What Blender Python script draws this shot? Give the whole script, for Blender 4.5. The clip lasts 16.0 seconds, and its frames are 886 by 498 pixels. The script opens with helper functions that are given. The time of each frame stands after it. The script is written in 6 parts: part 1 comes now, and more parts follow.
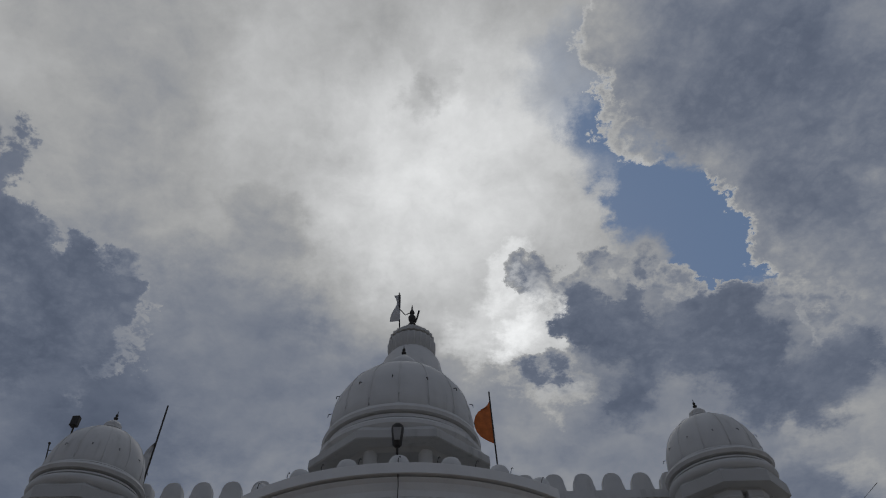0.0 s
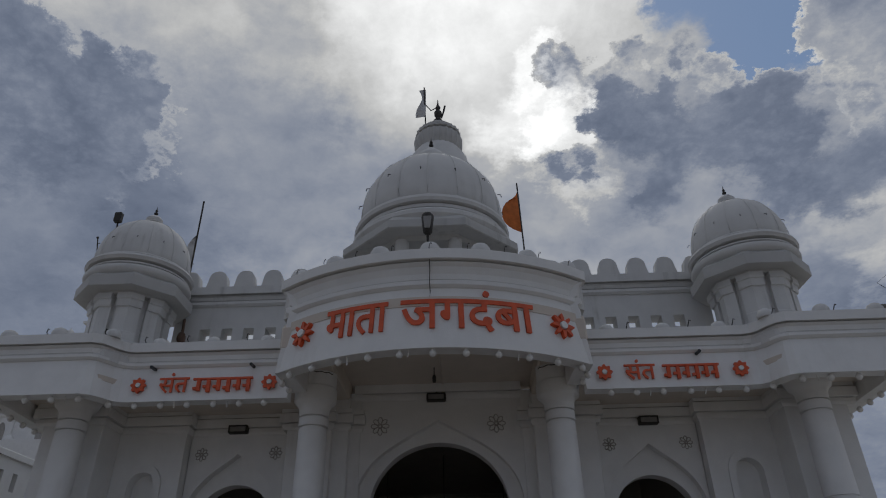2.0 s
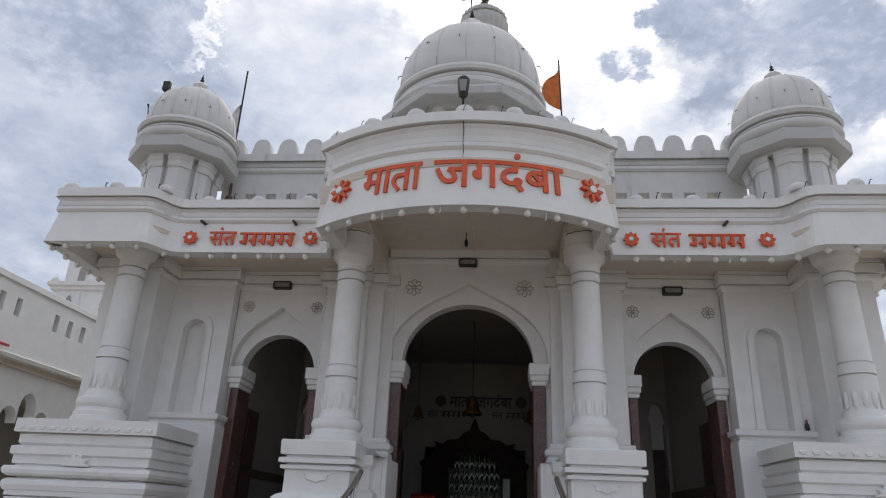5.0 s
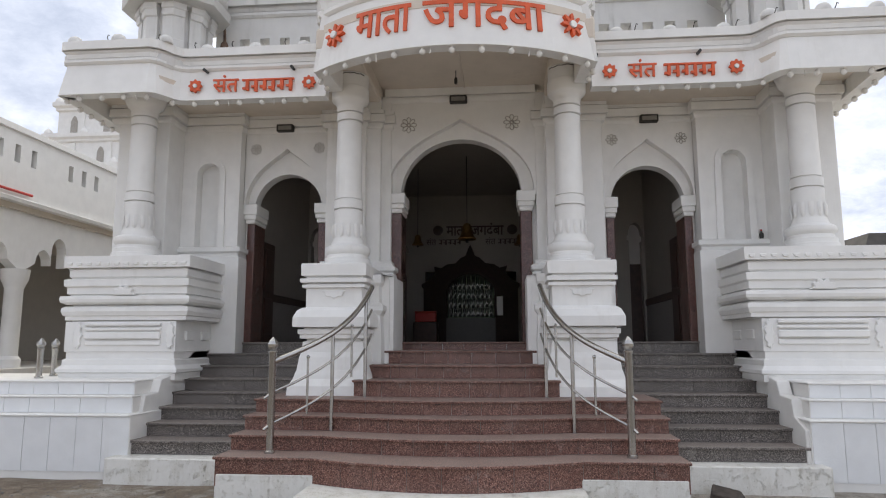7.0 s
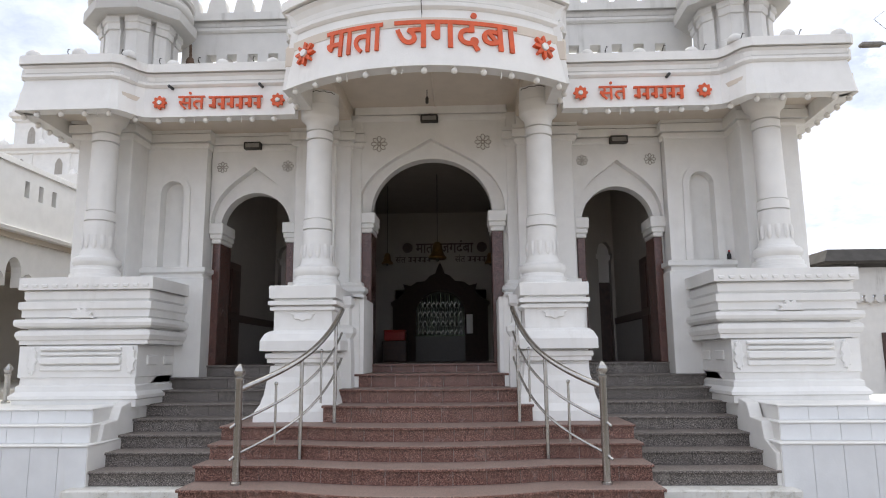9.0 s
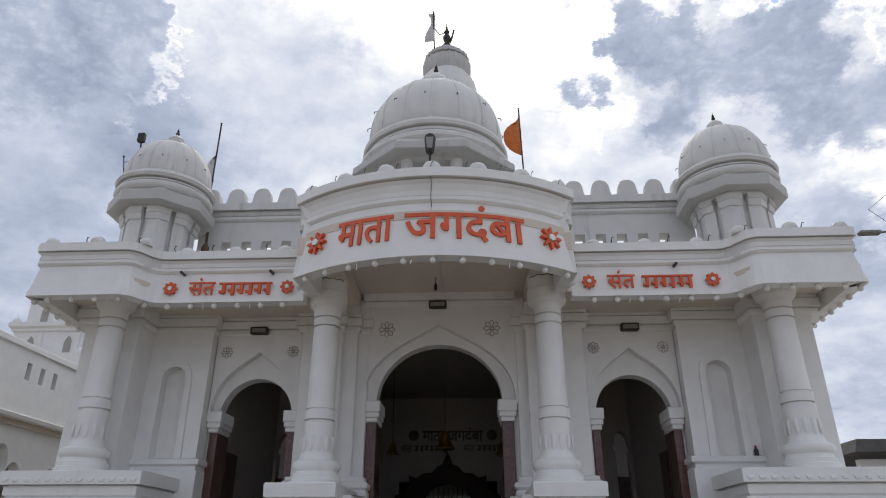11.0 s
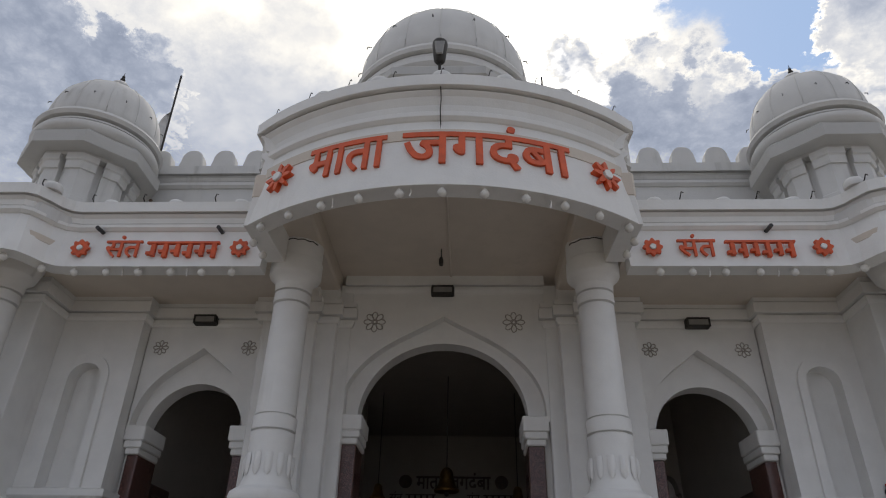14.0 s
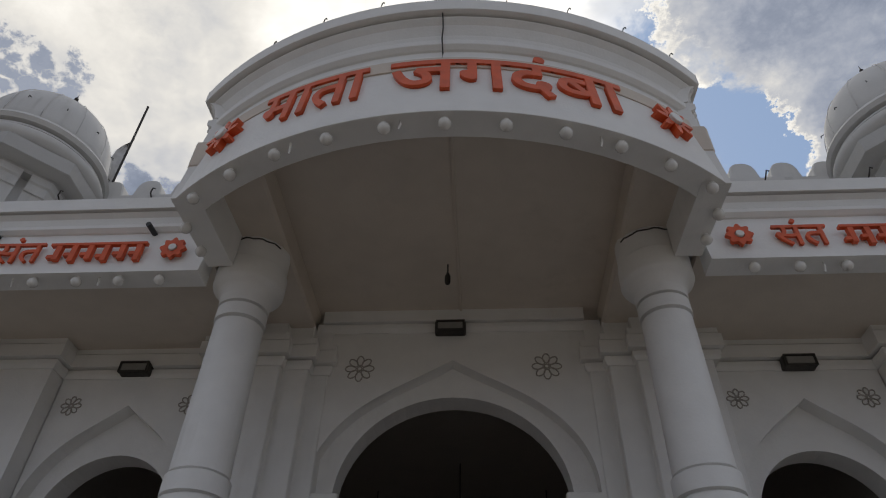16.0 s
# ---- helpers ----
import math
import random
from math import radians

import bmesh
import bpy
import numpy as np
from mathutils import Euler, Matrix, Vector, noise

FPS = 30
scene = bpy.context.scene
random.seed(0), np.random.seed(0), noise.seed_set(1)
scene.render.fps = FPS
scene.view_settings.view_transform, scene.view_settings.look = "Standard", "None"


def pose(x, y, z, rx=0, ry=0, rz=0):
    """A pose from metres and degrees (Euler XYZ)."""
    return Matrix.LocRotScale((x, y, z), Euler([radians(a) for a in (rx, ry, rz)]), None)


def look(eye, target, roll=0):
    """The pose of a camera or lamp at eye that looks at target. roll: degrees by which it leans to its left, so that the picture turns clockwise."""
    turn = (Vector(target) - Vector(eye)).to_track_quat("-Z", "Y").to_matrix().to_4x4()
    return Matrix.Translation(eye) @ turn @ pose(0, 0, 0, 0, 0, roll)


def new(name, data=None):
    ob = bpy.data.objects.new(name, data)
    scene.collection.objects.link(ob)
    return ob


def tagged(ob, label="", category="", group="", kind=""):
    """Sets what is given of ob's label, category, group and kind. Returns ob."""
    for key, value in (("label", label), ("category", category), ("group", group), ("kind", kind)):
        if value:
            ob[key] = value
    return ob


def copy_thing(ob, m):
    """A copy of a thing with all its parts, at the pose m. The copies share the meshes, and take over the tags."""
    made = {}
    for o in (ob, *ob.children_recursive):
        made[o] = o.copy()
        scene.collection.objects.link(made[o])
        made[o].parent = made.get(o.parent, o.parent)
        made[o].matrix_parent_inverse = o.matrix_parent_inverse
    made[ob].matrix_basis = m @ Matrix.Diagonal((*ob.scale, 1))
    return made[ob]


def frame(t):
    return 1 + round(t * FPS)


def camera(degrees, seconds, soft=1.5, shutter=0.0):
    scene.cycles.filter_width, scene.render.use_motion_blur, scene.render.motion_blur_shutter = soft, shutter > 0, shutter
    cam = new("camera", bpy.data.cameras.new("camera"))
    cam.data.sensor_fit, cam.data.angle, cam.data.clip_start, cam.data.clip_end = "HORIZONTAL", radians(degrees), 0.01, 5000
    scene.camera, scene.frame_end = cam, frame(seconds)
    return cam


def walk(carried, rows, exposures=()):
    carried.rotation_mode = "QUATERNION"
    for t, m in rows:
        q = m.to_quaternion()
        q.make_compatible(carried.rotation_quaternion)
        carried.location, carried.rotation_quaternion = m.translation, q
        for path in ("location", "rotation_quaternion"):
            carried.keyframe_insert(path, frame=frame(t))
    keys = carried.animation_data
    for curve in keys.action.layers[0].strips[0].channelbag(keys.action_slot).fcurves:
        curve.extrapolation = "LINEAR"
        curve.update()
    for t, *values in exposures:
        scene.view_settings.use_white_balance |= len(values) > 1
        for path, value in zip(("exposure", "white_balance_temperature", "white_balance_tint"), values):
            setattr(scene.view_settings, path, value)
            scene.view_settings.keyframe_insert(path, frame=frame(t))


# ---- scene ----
cam = camera(67.0, 16.0, soft=1.1)
PATH = [
    (0, 0.363, -8.661, 2.190, -1.57, 47.58, -2.10),
    (0.5, 0.304, -8.613, 2.184, -1.43, 43.69, -2.60),
    (1, 0.304, -8.589, 2.165, -0.15, 39.24, -1.80),
    (1.5, 0.308, -8.582, 2.167, 0.77, 34.71, -1.60),
    (2, 0.344, -8.527, 2.181, 1.90, 30.50, -1.00),
    (2.5, 0.326, -8.520, 2.171, 2.32, 27.03, -1.00),
    (3, 0.307, -8.503, 2.136, 2.63, 22.45, -1.10),
    (3.5, 0.373, -8.452, 2.037, 3.98, 21.50, 1.30),
    (3.7, 0.338, -8.466, 2.023, 3.91, 22.34, 2.60),
    (5.8, 0.524, -8.780, 1.557, 6.39, 20.95, 2.00),
    (6, 0.494, -8.883, 1.561, 5.36, 19.72, 1.30),
    (6.5, 0.450, -9.130, 1.504, 4.07, 15.13, 0.10),
    (7, 0.533, -9.291, 1.442, 5.07, 8.14, -0.10),
    (7.5, 0.574, -9.315, 1.447, 4.10, 1.12, -0.60),
    (8, 0.512, -9.284, 1.450, 3.12, -0.95, -0.40),
    (8.5, 0.475, -9.232, 1.511, 2.59, 3.99, -0.50),
    (9, 0.474, -9.215, 1.560, 2.21, 9.21, -0.50),
    (9.5, 0.472, -9.216, 1.598, 2.62, 13.27, 0.30),
    (10, 0.489, -9.164, 1.712, 3.13, 17.73, 1.10),
    (10.2, 0.500, -9.151, 1.706, 3.35, 19.85, 0.80),
    (12.3, 0.425, -8.460, 1.787, 2.40, 26.39, -0.80),
    (12.5, 0.434, -8.256, 1.799, 3.15, 26.90, -0.60),
    (13, 0.285, -7.740, 1.783, 4.29, 27.36, 1.10),
    (13.5, 0.249, -7.218, 1.746, 2.91, 27.70, 0.20),
    (14, 0.234, -6.620, 1.713, 2.61, 29.84, 1.20),
    (14.5, 0.248, -6.057, 1.699, 2.02, 31.44, 0.40),
    (15, 0.248, -5.443, 1.757, 4.22, 38.05, 1.30),
    (15.5, 0.184, -5.005, 1.759, 3.88, 40.43, 1.00),
    (16, 0.191, -4.646, 1.769, 4.10, 41.56, 1.40),
]


def aim(x, y, z, yaw, pitch, roll):
    """The camera's pose from its place, heading to the left of +y, tilt up and lean, in degrees."""
    a, e = radians(yaw), radians(pitch)
    return look((x, y, z), (x - math.sin(a) * math.cos(e), y + math.cos(a) * math.cos(e), z + math.sin(e)), roll)


walk(cam, [(t, aim(*row)) for t, *row in PATH],
     exposures=[(0.0, -2.34, 6350, 10), (0.5, -2.13, 6350, 10), (1.0, -2.05, 6350, 10), (1.5, -2.10, 6350, 10), (2.0, -1.88, 6400, 10), (2.5, -1.56, 6450, 10), (3.0, -1.18, 6550, 10),
                (3.5, -0.83, 6820, 10), (6.0, -0.22, 7020, 10), (6.5, -0.07, 7120, 10), (7.0, 0.20, 7270, 10), (7.5, 0.48, 7420, 10), (8.0, 0.63, 7420, 10), (8.5, 0.52, 7370, 10),
                (9.0, 0.46, 7220, 10), (9.5, 0.30, 7120, 10), (10.0, -0.01, 7020, 10), (12.5, -0.66, 6770, 10), (13.5, -0.73, 6970, 10), (14.5, -0.78, 7020, 10), (15.5, -1.11, 6920, 10), (16.0, -1.16, 6920, 10)])

# ---- world and sun ----
SUN_EL, SUN_AZ = radians(46), radians(5)      # azimuth from +y towards +x


class Nodes:
    """Short notation for node trees."""

    def __init__(self, tree):
        self.t = tree

    def put(self, socket, v):
        if hasattr(v, "is_output"):
            self.t.links.new(v, socket)
        elif v is not None:
            socket.default_value = v

    def node(self, kind, **props):
        n = self.t.nodes.new(kind)
        for k, v in props.items():
            setattr(n, k, v)
        return n

    def math(self, op, a, b=None, c=None, clamp=False):
        n = self.node("ShaderNodeMath", operation=op, use_clamp=clamp)
        for s, v in zip(n.inputs, (a, b, c)):
            self.put(s, v)
        return n.outputs[0]

    def vec(self, op, a, b=None, scale=None):
        n = self.node("ShaderNodeVectorMath", operation=op)
        self.put(n.inputs[0], a)
        self.put(n.inputs[1], b)
        if scale is not None:
            self.put(n.inputs[3], scale)
        return n.outputs["Value"] if op in ("DOT_PRODUCT", "LENGTH") else n.outputs[0]

    def noise(self, vector, scale, detail=4.0, rough=0.55, distort=0.0, color=False):
        n = self.node("ShaderNodeTexNoise")
        self.put(n.inputs["Vector"], vector)
        self.put(n.inputs["Scale"], scale)
        self.put(n.inputs["Detail"], detail)
        self.put(n.inputs["Roughness"], rough)
        self.put(n.inputs["Distortion"], distort)
        return n.outputs["Color"] if color else n.outputs["Fac"]

    def ramp(self, v, lo, hi, a=0.0, b=1.0, smooth=True):
        n = self.node("ShaderNodeMapRange", interpolation_type="SMOOTHSTEP" if smooth else "LINEAR", clamp=True)
        for s, x in zip(n.inputs, (v, lo, hi, a, b)):
            self.put(s, x)
        return n.outputs[0]

    def mix(self, f, a, b, kind="MIX"):
        n = self.node("ShaderNodeMix", data_type="RGBA", blend_type=kind)
        self.put(n.inputs[0], f)
        self.put(n.inputs[6], (*a, 1) if isinstance(a, tuple) else a)
        self.put(n.inputs[7], (*b, 1) if isinstance(b, tuple) else b)
        return n.outputs[2]


def direction(az, el):
    a, e = radians(az), radians(el)
    return (math.sin(a) * math.cos(e), math.cos(a) * math.cos(e), math.sin(e))


def build_world():
    w = bpy.data.worlds.new("sky")
    scene.world = w
    w.use_nodes = True
    t = w.node_tree
    t.nodes.clear()
    n = Nodes(t)
    out = n.node("ShaderNodeOutputWorld")
    d = n.vec("NORMALIZE", n.node("ShaderNodeTexCoord").outputs["Generated"])
    sky = n.node("ShaderNodeTexSky", sky_type="NISHITA", sun_disc=False, sun_elevation=SUN_EL, sun_rotation=SUN_AZ)
    blue = n.mix(0.75, n.vec("SCALE", sky.outputs[0], scale=0.1), (0.68, 1.02, 1.66))
    # clouds lie on a level sheet: the view direction meets it at d.xy / d.z
    sep = n.node("ShaderNodeSeparateXYZ")
    n.put(sep.inputs[0], d)
    up = n.math("ADD", n.math("MAXIMUM", sep.outputs[2], 0.0), 0.30)
    comb = n.node("ShaderNodeCombineXYZ")
    n.put(comb.inputs[0], n.math("DIVIDE", sep.outputs[0], up))
    n.put(comb.inputs[1], n.math("DIVIDE", sep.outputs[1], up))
    p = comb.outputs[0]

    def shake(v, scale, amount, rough):
        return n.vec("SCALE", n.vec("SUBTRACT", n.noise(v, scale, 9, rough, color=True), (0.5, 0.5, 0.5)), scale=amount)

    soft = n.noise(n.vec("ADD", p, shake(p, 1.6, 0.5, 0.5)), 3.0, 6, 0.52)
    lumps = n.noise(n.vec("ADD", p, shake(p, 5.0, 0.16, 0.6)), 9.0, 8, 0.6)
    wd = n.vec("NORMALIZE", n.vec("ADD", d, n.vec("ADD", shake(p, 3.2, 0.24, 0.55), shake(p, 13.0, 0.13, 0.70))))

    def total(lobes, wd=wd):
        """Sum of soft patches: 1 within inner degrees of a direction, 0 beyond outer, times a weight."""
        s = None
        for az, el, inner, outer, k in lobes:
            v = n.ramp(n.vec("DOT_PRODUCT", wd, direction(az, el - 1.8)), math.cos(radians(outer)), math.cos(radians(inner)), 0.0, k)
            s = v if s is None else n.math("ADD", s, v)
        return s

    def tinted(v):
        return n.vec("SCALE", n.mix(n.ramp(v, 0.25, 1.9), (0.70, 0.87, 1.26), (1.0, 1.0, 0.985)), scale=v)

    # thin cloud lit through by the sun, with soft grey patches, thinning to blue
    fine = n.noise(n.vec("ADD", p, shake(p, 12.0, 0.08, 0.6)), 24.0, 6, 0.6)
    grain = n.math("ADD", n.math("MULTIPLY", soft, 0.55), n.math("ADD", n.math("MULTIPLY", lumps, 0.33), n.math("MULTIPLY", fine, 0.12)))
    light = n.math("ADD", total(GLOWS), SKY_BASE)
    light = n.math("MULTIPLY", light, n.ramp(grain, 0.3, 0.7, 0.62, 1.38, False))
    light = n.math("MULTIPLY", light, n.math("SUBTRACT", 1.0, n.math("MINIMUM", total(BANKS), 0.74)))
    blueness = n.ramp(n.math("ADD", total(GAPS), n.math("MULTIPLY", n.math("SUBTRACT", lumps, 0.5), 0.4)), 0.18, 1.0)
    col = n.mix(blueness, tinted(light), blue)

    # heaped clouds in front: puffed edges, lit on the rim towards the sun, grey within
    puff = n.math("ABSOLUTE", n.math("MULTIPLY_ADD", n.noise(n.vec("ADD", p, shake(p, 9.0, 0.05, 0.6)), 11.0, 3, 0.5), 2.0, -1.0))
    small = n.math("ABSOLUTE", n.math("MULTIPLY_ADD", n.noise(n.vec("ADD", p, shake(p, 30.0, 0.015, 0.6)), 34.0, 5, 0.6), 2.0, -1.0))
    heap = n.math("ADD", n.math("MULTIPLY", puff, 0.8), n.math("MULTIPLY", small, 0.55))
    near_sun = n.ramp(n.vec("DOT_PRODUCT", d, direction(6, 45)), math.cos(radians(42)), math.cos(radians(6)), 0.08, 1.0)
    sunward = n.vec("NORMALIZE", n.vec("ADD", wd, n.vec("SCALE", n.vec("SUBTRACT", direction(4, 56), d), scale=0.13)))
    for lobes, hi, lo, far in HEAPS:
        e = n.math("ADD", total(lobes), n.math("SUBTRACT", heap, 0.30))
        lit = n.ramp(n.math("SUBTRACT", e, n.math("ADD", total(lobes, sunward), n.math("SUBTRACT", heap, 0.30))), -0.05, 0.28)
        mask = n.math("ADD", n.math("MULTIPLY", n.ramp(e, 0.40, 0.56), lit), n.math("MULTIPLY", n.ramp(e, 0.25, 1.25), n.math("SUBTRACT", 1.0, lit)))
        body = n.math("MULTIPLY", n.ramp(e, 0.45, far, hi, lo), n.ramp(grain, 0.3, 0.7, 0.62, 1.38, False))
        body = n.math("MULTIPLY", body, n.ramp(heap, 0.05, 0.55, 0.80, 1.18, False))
        rim = n.math("MULTIPLY", n.math("MULTIPLY", n.ramp(e, 0.85, 0.45), near_sun), lit)
        body = n.math("ADD", body, n.math("MULTIPLY", rim, 0.9))
        col = n.mix(mask, col, tinted(body))
    bg = n.node("ShaderNodeBackground")
    n.put(bg.inputs[0], col)
    n.put(bg.inputs[1], SKY_STRENGTH)
    t.links.new(bg.outputs[0], out.inputs[0])


SKY_STRENGTH = 1.0
SKY_BASE = 1.15
# direction (azimuth from +y to +x, elevation), inner and outer radius in degrees, weight
GAPS = ((25.5, 61, 1, 8, 0.55), (28.5, 53.5, 2, 8, 0.75), (30.8, 48, 3, 7.5, 1.0), (32.5, 43, 1, 5, 0.9))
# first patch is unseen, behind the camera, added to dim light on the facade
BANKS = ((180, 32, 40, 100, 0.2), (-22, 36, 4, 13, 0.22), (-38, 29, 6, 18, 0.20), (0, 36, 3, 10, 0.16), (-2, 62, 0.5, 2.5, 0.2), (2, 64, 0.5, 3, 0.18), (-45, 60, 2, 9, 0.16), (-22, 50, 0.5, 4, 0.16), (-12, 40, 4, 12, 0.12),
         (-45, 20, 12, 32, 0.25), (45, 14, 8, 28, 0.32), (0, 10, 10, 40, 0.15), (26, 30, 5, 16, 0.20))
GLOWS = ((0, 52, 15, 75, 0.50), (3.7, 54, 2, 18, 1.1), (-11, 65, 3, 22, 0.7), (6, 42, 0, 4.5, 1.3), (9, 46, 0, 3, 1.2), (11, 41, 0, 3.5, 1.8), (12, 36, 0, 3, 1.0), (-41, 52, 3, 16, 0.35), (36, 27, 1, 7, 1.0), (33, 23, 1, 4, 0.8))
# heaped clouds: patches, brightness at the rim and in the middle, and how deep the middle lies
HEAPS = ((((42, 60, 5, 10, 0.8), (30.5, 56.5, 2.5, 6, 0.85), (45, 50, 5, 10, 0.9), (43, 41, 5, 9, 0.7), (57, 50, 10, 18, 1.0), (54, 38, 8, 16, 0.8), (62, 62, 8, 18, 0.8)), 1.6, 1.02, 2.8),
         (((10.5, 45.2, 1, 3.2, 0.7), (18.5, 42.5, 2.5, 5.5, 0.8), (27, 38.5, 3, 6.5, 0.8), (34, 36, 3, 7, 0.8), (17, 37, 3, 7, 0.8), (9, 37.3, 1, 3.2, 0.5), (25, 32, 4, 9, 0.7), (37, 32, 2, 6, 0.5)), 1.05, 0.80, 1.5),
         (((-40, 38, 3, 7, 0.8), (-34, 41, 2, 4.6, 0.8), (-29.5, 38.3, 1.5, 4.6, 0.7), (-46, 36, 5, 9, 0.8), (-36, 34, 3, 6.5, 0.7), (-52, 42, 5, 9, 0.7)), 0.90, 0.84, 1.5))
build_world()

sun = new("sun", bpy.data.lights.new("sun", "SUN"))
sun.data.energy, sun.data.angle, sun.data.color = 0.8, radians(14), (1.0, 0.96, 0.9)
sun.matrix_world = look((0, 0, 0), (-math.sin(SUN_AZ) * math.cos(SUN_EL), -math.cos(SUN_AZ) * math.cos(SUN_EL), -math.sin(SUN_EL)))


# ---- materials ----
def material(name, rough=0.6, metal=0.0):
    m = bpy.data.materials.new(name)
    m.use_nodes = True
    n = Nodes(m.node_tree)
    b = m.node_tree.nodes["Principled BSDF"]
    b.inputs["Roughness"].default_value, b.inputs["Metallic"].default_value = rough, metal
    n.b = b
    n.p = n.node("ShaderNodeNewGeometry").outputs["Position"]
    return m, n


def bump(n, height, strength=0.3, dist=0.01):
    k = n.node("ShaderNodeBump")
    n.put(k.inputs["Height"], height)
    k.inputs["Strength"].default_value, k.inputs["Distance"].default_value = strength, dist
    n.t.links.new(k.outputs[0], n.b.inputs["Normal"])


def whitewash(name, base=(0.80, 0.79, 0.765), dirt=(0.50, 0.47, 0.42), amount=0.3, rough=0.65):
    """Painted plaster: soft patches, streaks of rain dirt, brush grain."""
    m, n = material(name, rough)
    patch = n.noise(n.p, 1.1, 5, 0.6)
    stretch = n.vec("MULTIPLY", n.p, (9.0, 9.0, 0.7))
    streak = n.noise(stretch, 1.0, 4, 0.6)
    spots = n.noise(n.p, 38, 3, 0.6)
    f = n.math("MULTIPLY", n.ramp(patch, 0.48, 0.75), n.ramp(streak, 0.45, 0.8))
    f = n.math("MULTIPLY", n.math("ADD", f, n.math("MULTIPLY", n.ramp(spots, 0.66, 0.78), 0.25)), amount, clamp=True)
    tone = n.mix(n.ramp(n.noise(n.p, 4, 4), 0.3, 0.7), base, tuple(c * 0.94 for c in base))
    n.put(n.b.inputs["Base Color"], n.mix(f, tone, dirt))
    bump(n, n.math("ADD", n.noise(n.p, 55, 4), n.math("MULTIPLY", n.noise(n.p, 6, 3), 1.5)), 0.25, 0.006)
    return m


def granite(name, a, b, c, rough=0.25):
    """Polished speckled granite, each slab a little different."""
    m, n = material(name, rough)
    v = n.node("ShaderNodeTexVoronoi", feature="F1")
    n.put(v.inputs["Vector"], n.p)
    v.inputs["Scale"].default_value = 170
    info = n.node("ShaderNodeObjectInfo").outputs["Random"]
    grain = n.node("ShaderNodeSeparateColor")
    n.put(grain.inputs[0], v.outputs["Color"])
    col = n.mix(n.ramp(grain.outputs[0], 0.35, 0.8), a, b)
    col = n.mix(n.ramp(grain.outputs[1], 0.72, 0.8), col, c)
    col = n.mix(n.ramp(grain.outputs[2], 0.86, 0.92), col, tuple(min(x * 1.6, 0.6) for x in b))
    dust = n.math("MULTIPLY", n.ramp(n.noise(n.p, 6, 6, 0.7), 0.45, 0.8), n.ramp(n.noise(n.p, 1.3, 3), 0.35, 0.65))
    # dust settles on level faces only
    up = n.node("ShaderNodeSeparateXYZ")
    n.put(up.inputs[0], n.node("ShaderNodeNewGeometry").outputs["Normal"])
    level = n.ramp(up.outputs[2], 0.5, 0.9)
    settled = n.math("MAXIMUM", n.math("MULTIPLY", dust, 0.3), n.math("MULTIPLY", level, n.math("ADD", n.math("MULTIPLY", n.noise(n.p, 3.5, 6, 0.65), 0.6), 0.18)))
    col = n.mix(settled, col, (0.34, 0.285, 0.25))
    col = n.mix(n.math("MULTIPLY", info, 0.3), col, tuple(x * 0.6 for x in a))
    n.put(n.b.inputs["Base Color"], col)
    n.put(n.b.inputs["Roughness"], n.ramp(settled, 0, 0.6, rough, 0.7))
    return m


def plain(name, base, rough=0.5, metal=0.0, vary=0.15, scale=20, bumps=0.15):
    m, n = material(name, rough, metal)
    f = n.ramp(n.noise(n.p, scale, 4), 0.3, 0.7)
    n.put(n.b.inputs["Base Color"], n.mix(f, base, tuple(c * (1 - vary) for c in base)))
    if bumps:
        bump(n, n.noise(n.p, scale * 3, 3), bumps, 0.004)
    return m


WHITE = whitewash("white_paint", amount=0.45)
WHITE_ROOF = whitewash("weathered_white_paint", (0.66, 0.65, 0.63), (0.26, 0.25, 0.225), 0.85)
# darker grey than the roof paint, with slightly heavier streaks
EAVE = whitewash("grey_streaked_eave", (0.50, 0.49, 0.47), (0.20, 0.195, 0.18), 0.9)
WHITE_LOW = whitewash("dusty_white_paint", (0.75, 0.735, 0.705), (0.42, 0.38, 0.30), 0.5)


def worn_cement():
    """Whitewashed cement with peeled patches and green-brown stains."""
    m, n = material("worn_whitewashed_cement", 0.85)
    peel = n.ramp(n.noise(n.p, 16, 8, 0.7, 0.3), 0.56, 0.62)
    stain = n.ramp(n.noise(n.vec("MULTIPLY", n.p, (5.0, 5.0, 1.6)), 1.3, 7, 0.7), 0.44, 0.72)
    col = n.mix(peel, (0.76, 0.745, 0.70), (0.67, 0.645, 0.58))
    col = n.mix(n.math("MULTIPLY", stain, 0.4), col, (0.46, 0.42, 0.33))
    col = n.mix(n.math("MULTIPLY", n.ramp(n.noise(n.p, 45, 5, 0.75), 0.56, 0.66), n.math("MULTIPLY", stain, 0.9)), col, (0.17, 0.15, 0.09))
    n.put(n.b.inputs["Base Color"], col)
    bump(n, n.math("ADD", n.noise(n.p, 22, 7, 0.75), n.math("MULTIPLY", peel, 0.4)), 0.8, 0.02)
    return m


CEMENT = worn_cement()
TILE = whitewash("white_tile", (0.73, 0.74, 0.745), (0.6, 0.57, 0.5), 0.3, 0.3)
# cream tint: warm bounce from the ground is put into this paint colour
SOFFIT = whitewash("bounce_tinted_soffit", (0.66, 0.585, 0.50), (0.42, 0.36, 0.29), 0.4)
RED_GRANITE = granite("red_granite", (0.125, 0.052, 0.040), (0.27, 0.145, 0.115), (0.045, 0.024, 0.023))
DARK_GRANITE = granite("dark_granite", (0.095, 0.083, 0.077), (0.215, 0.19, 0.175), (0.035, 0.032, 0.03))
JAMB_GRANITE = granite("brown_granite", (0.085, 0.036, 0.03), (0.15, 0.07, 0.058), (0.05, 0.025, 0.025), 0.18)
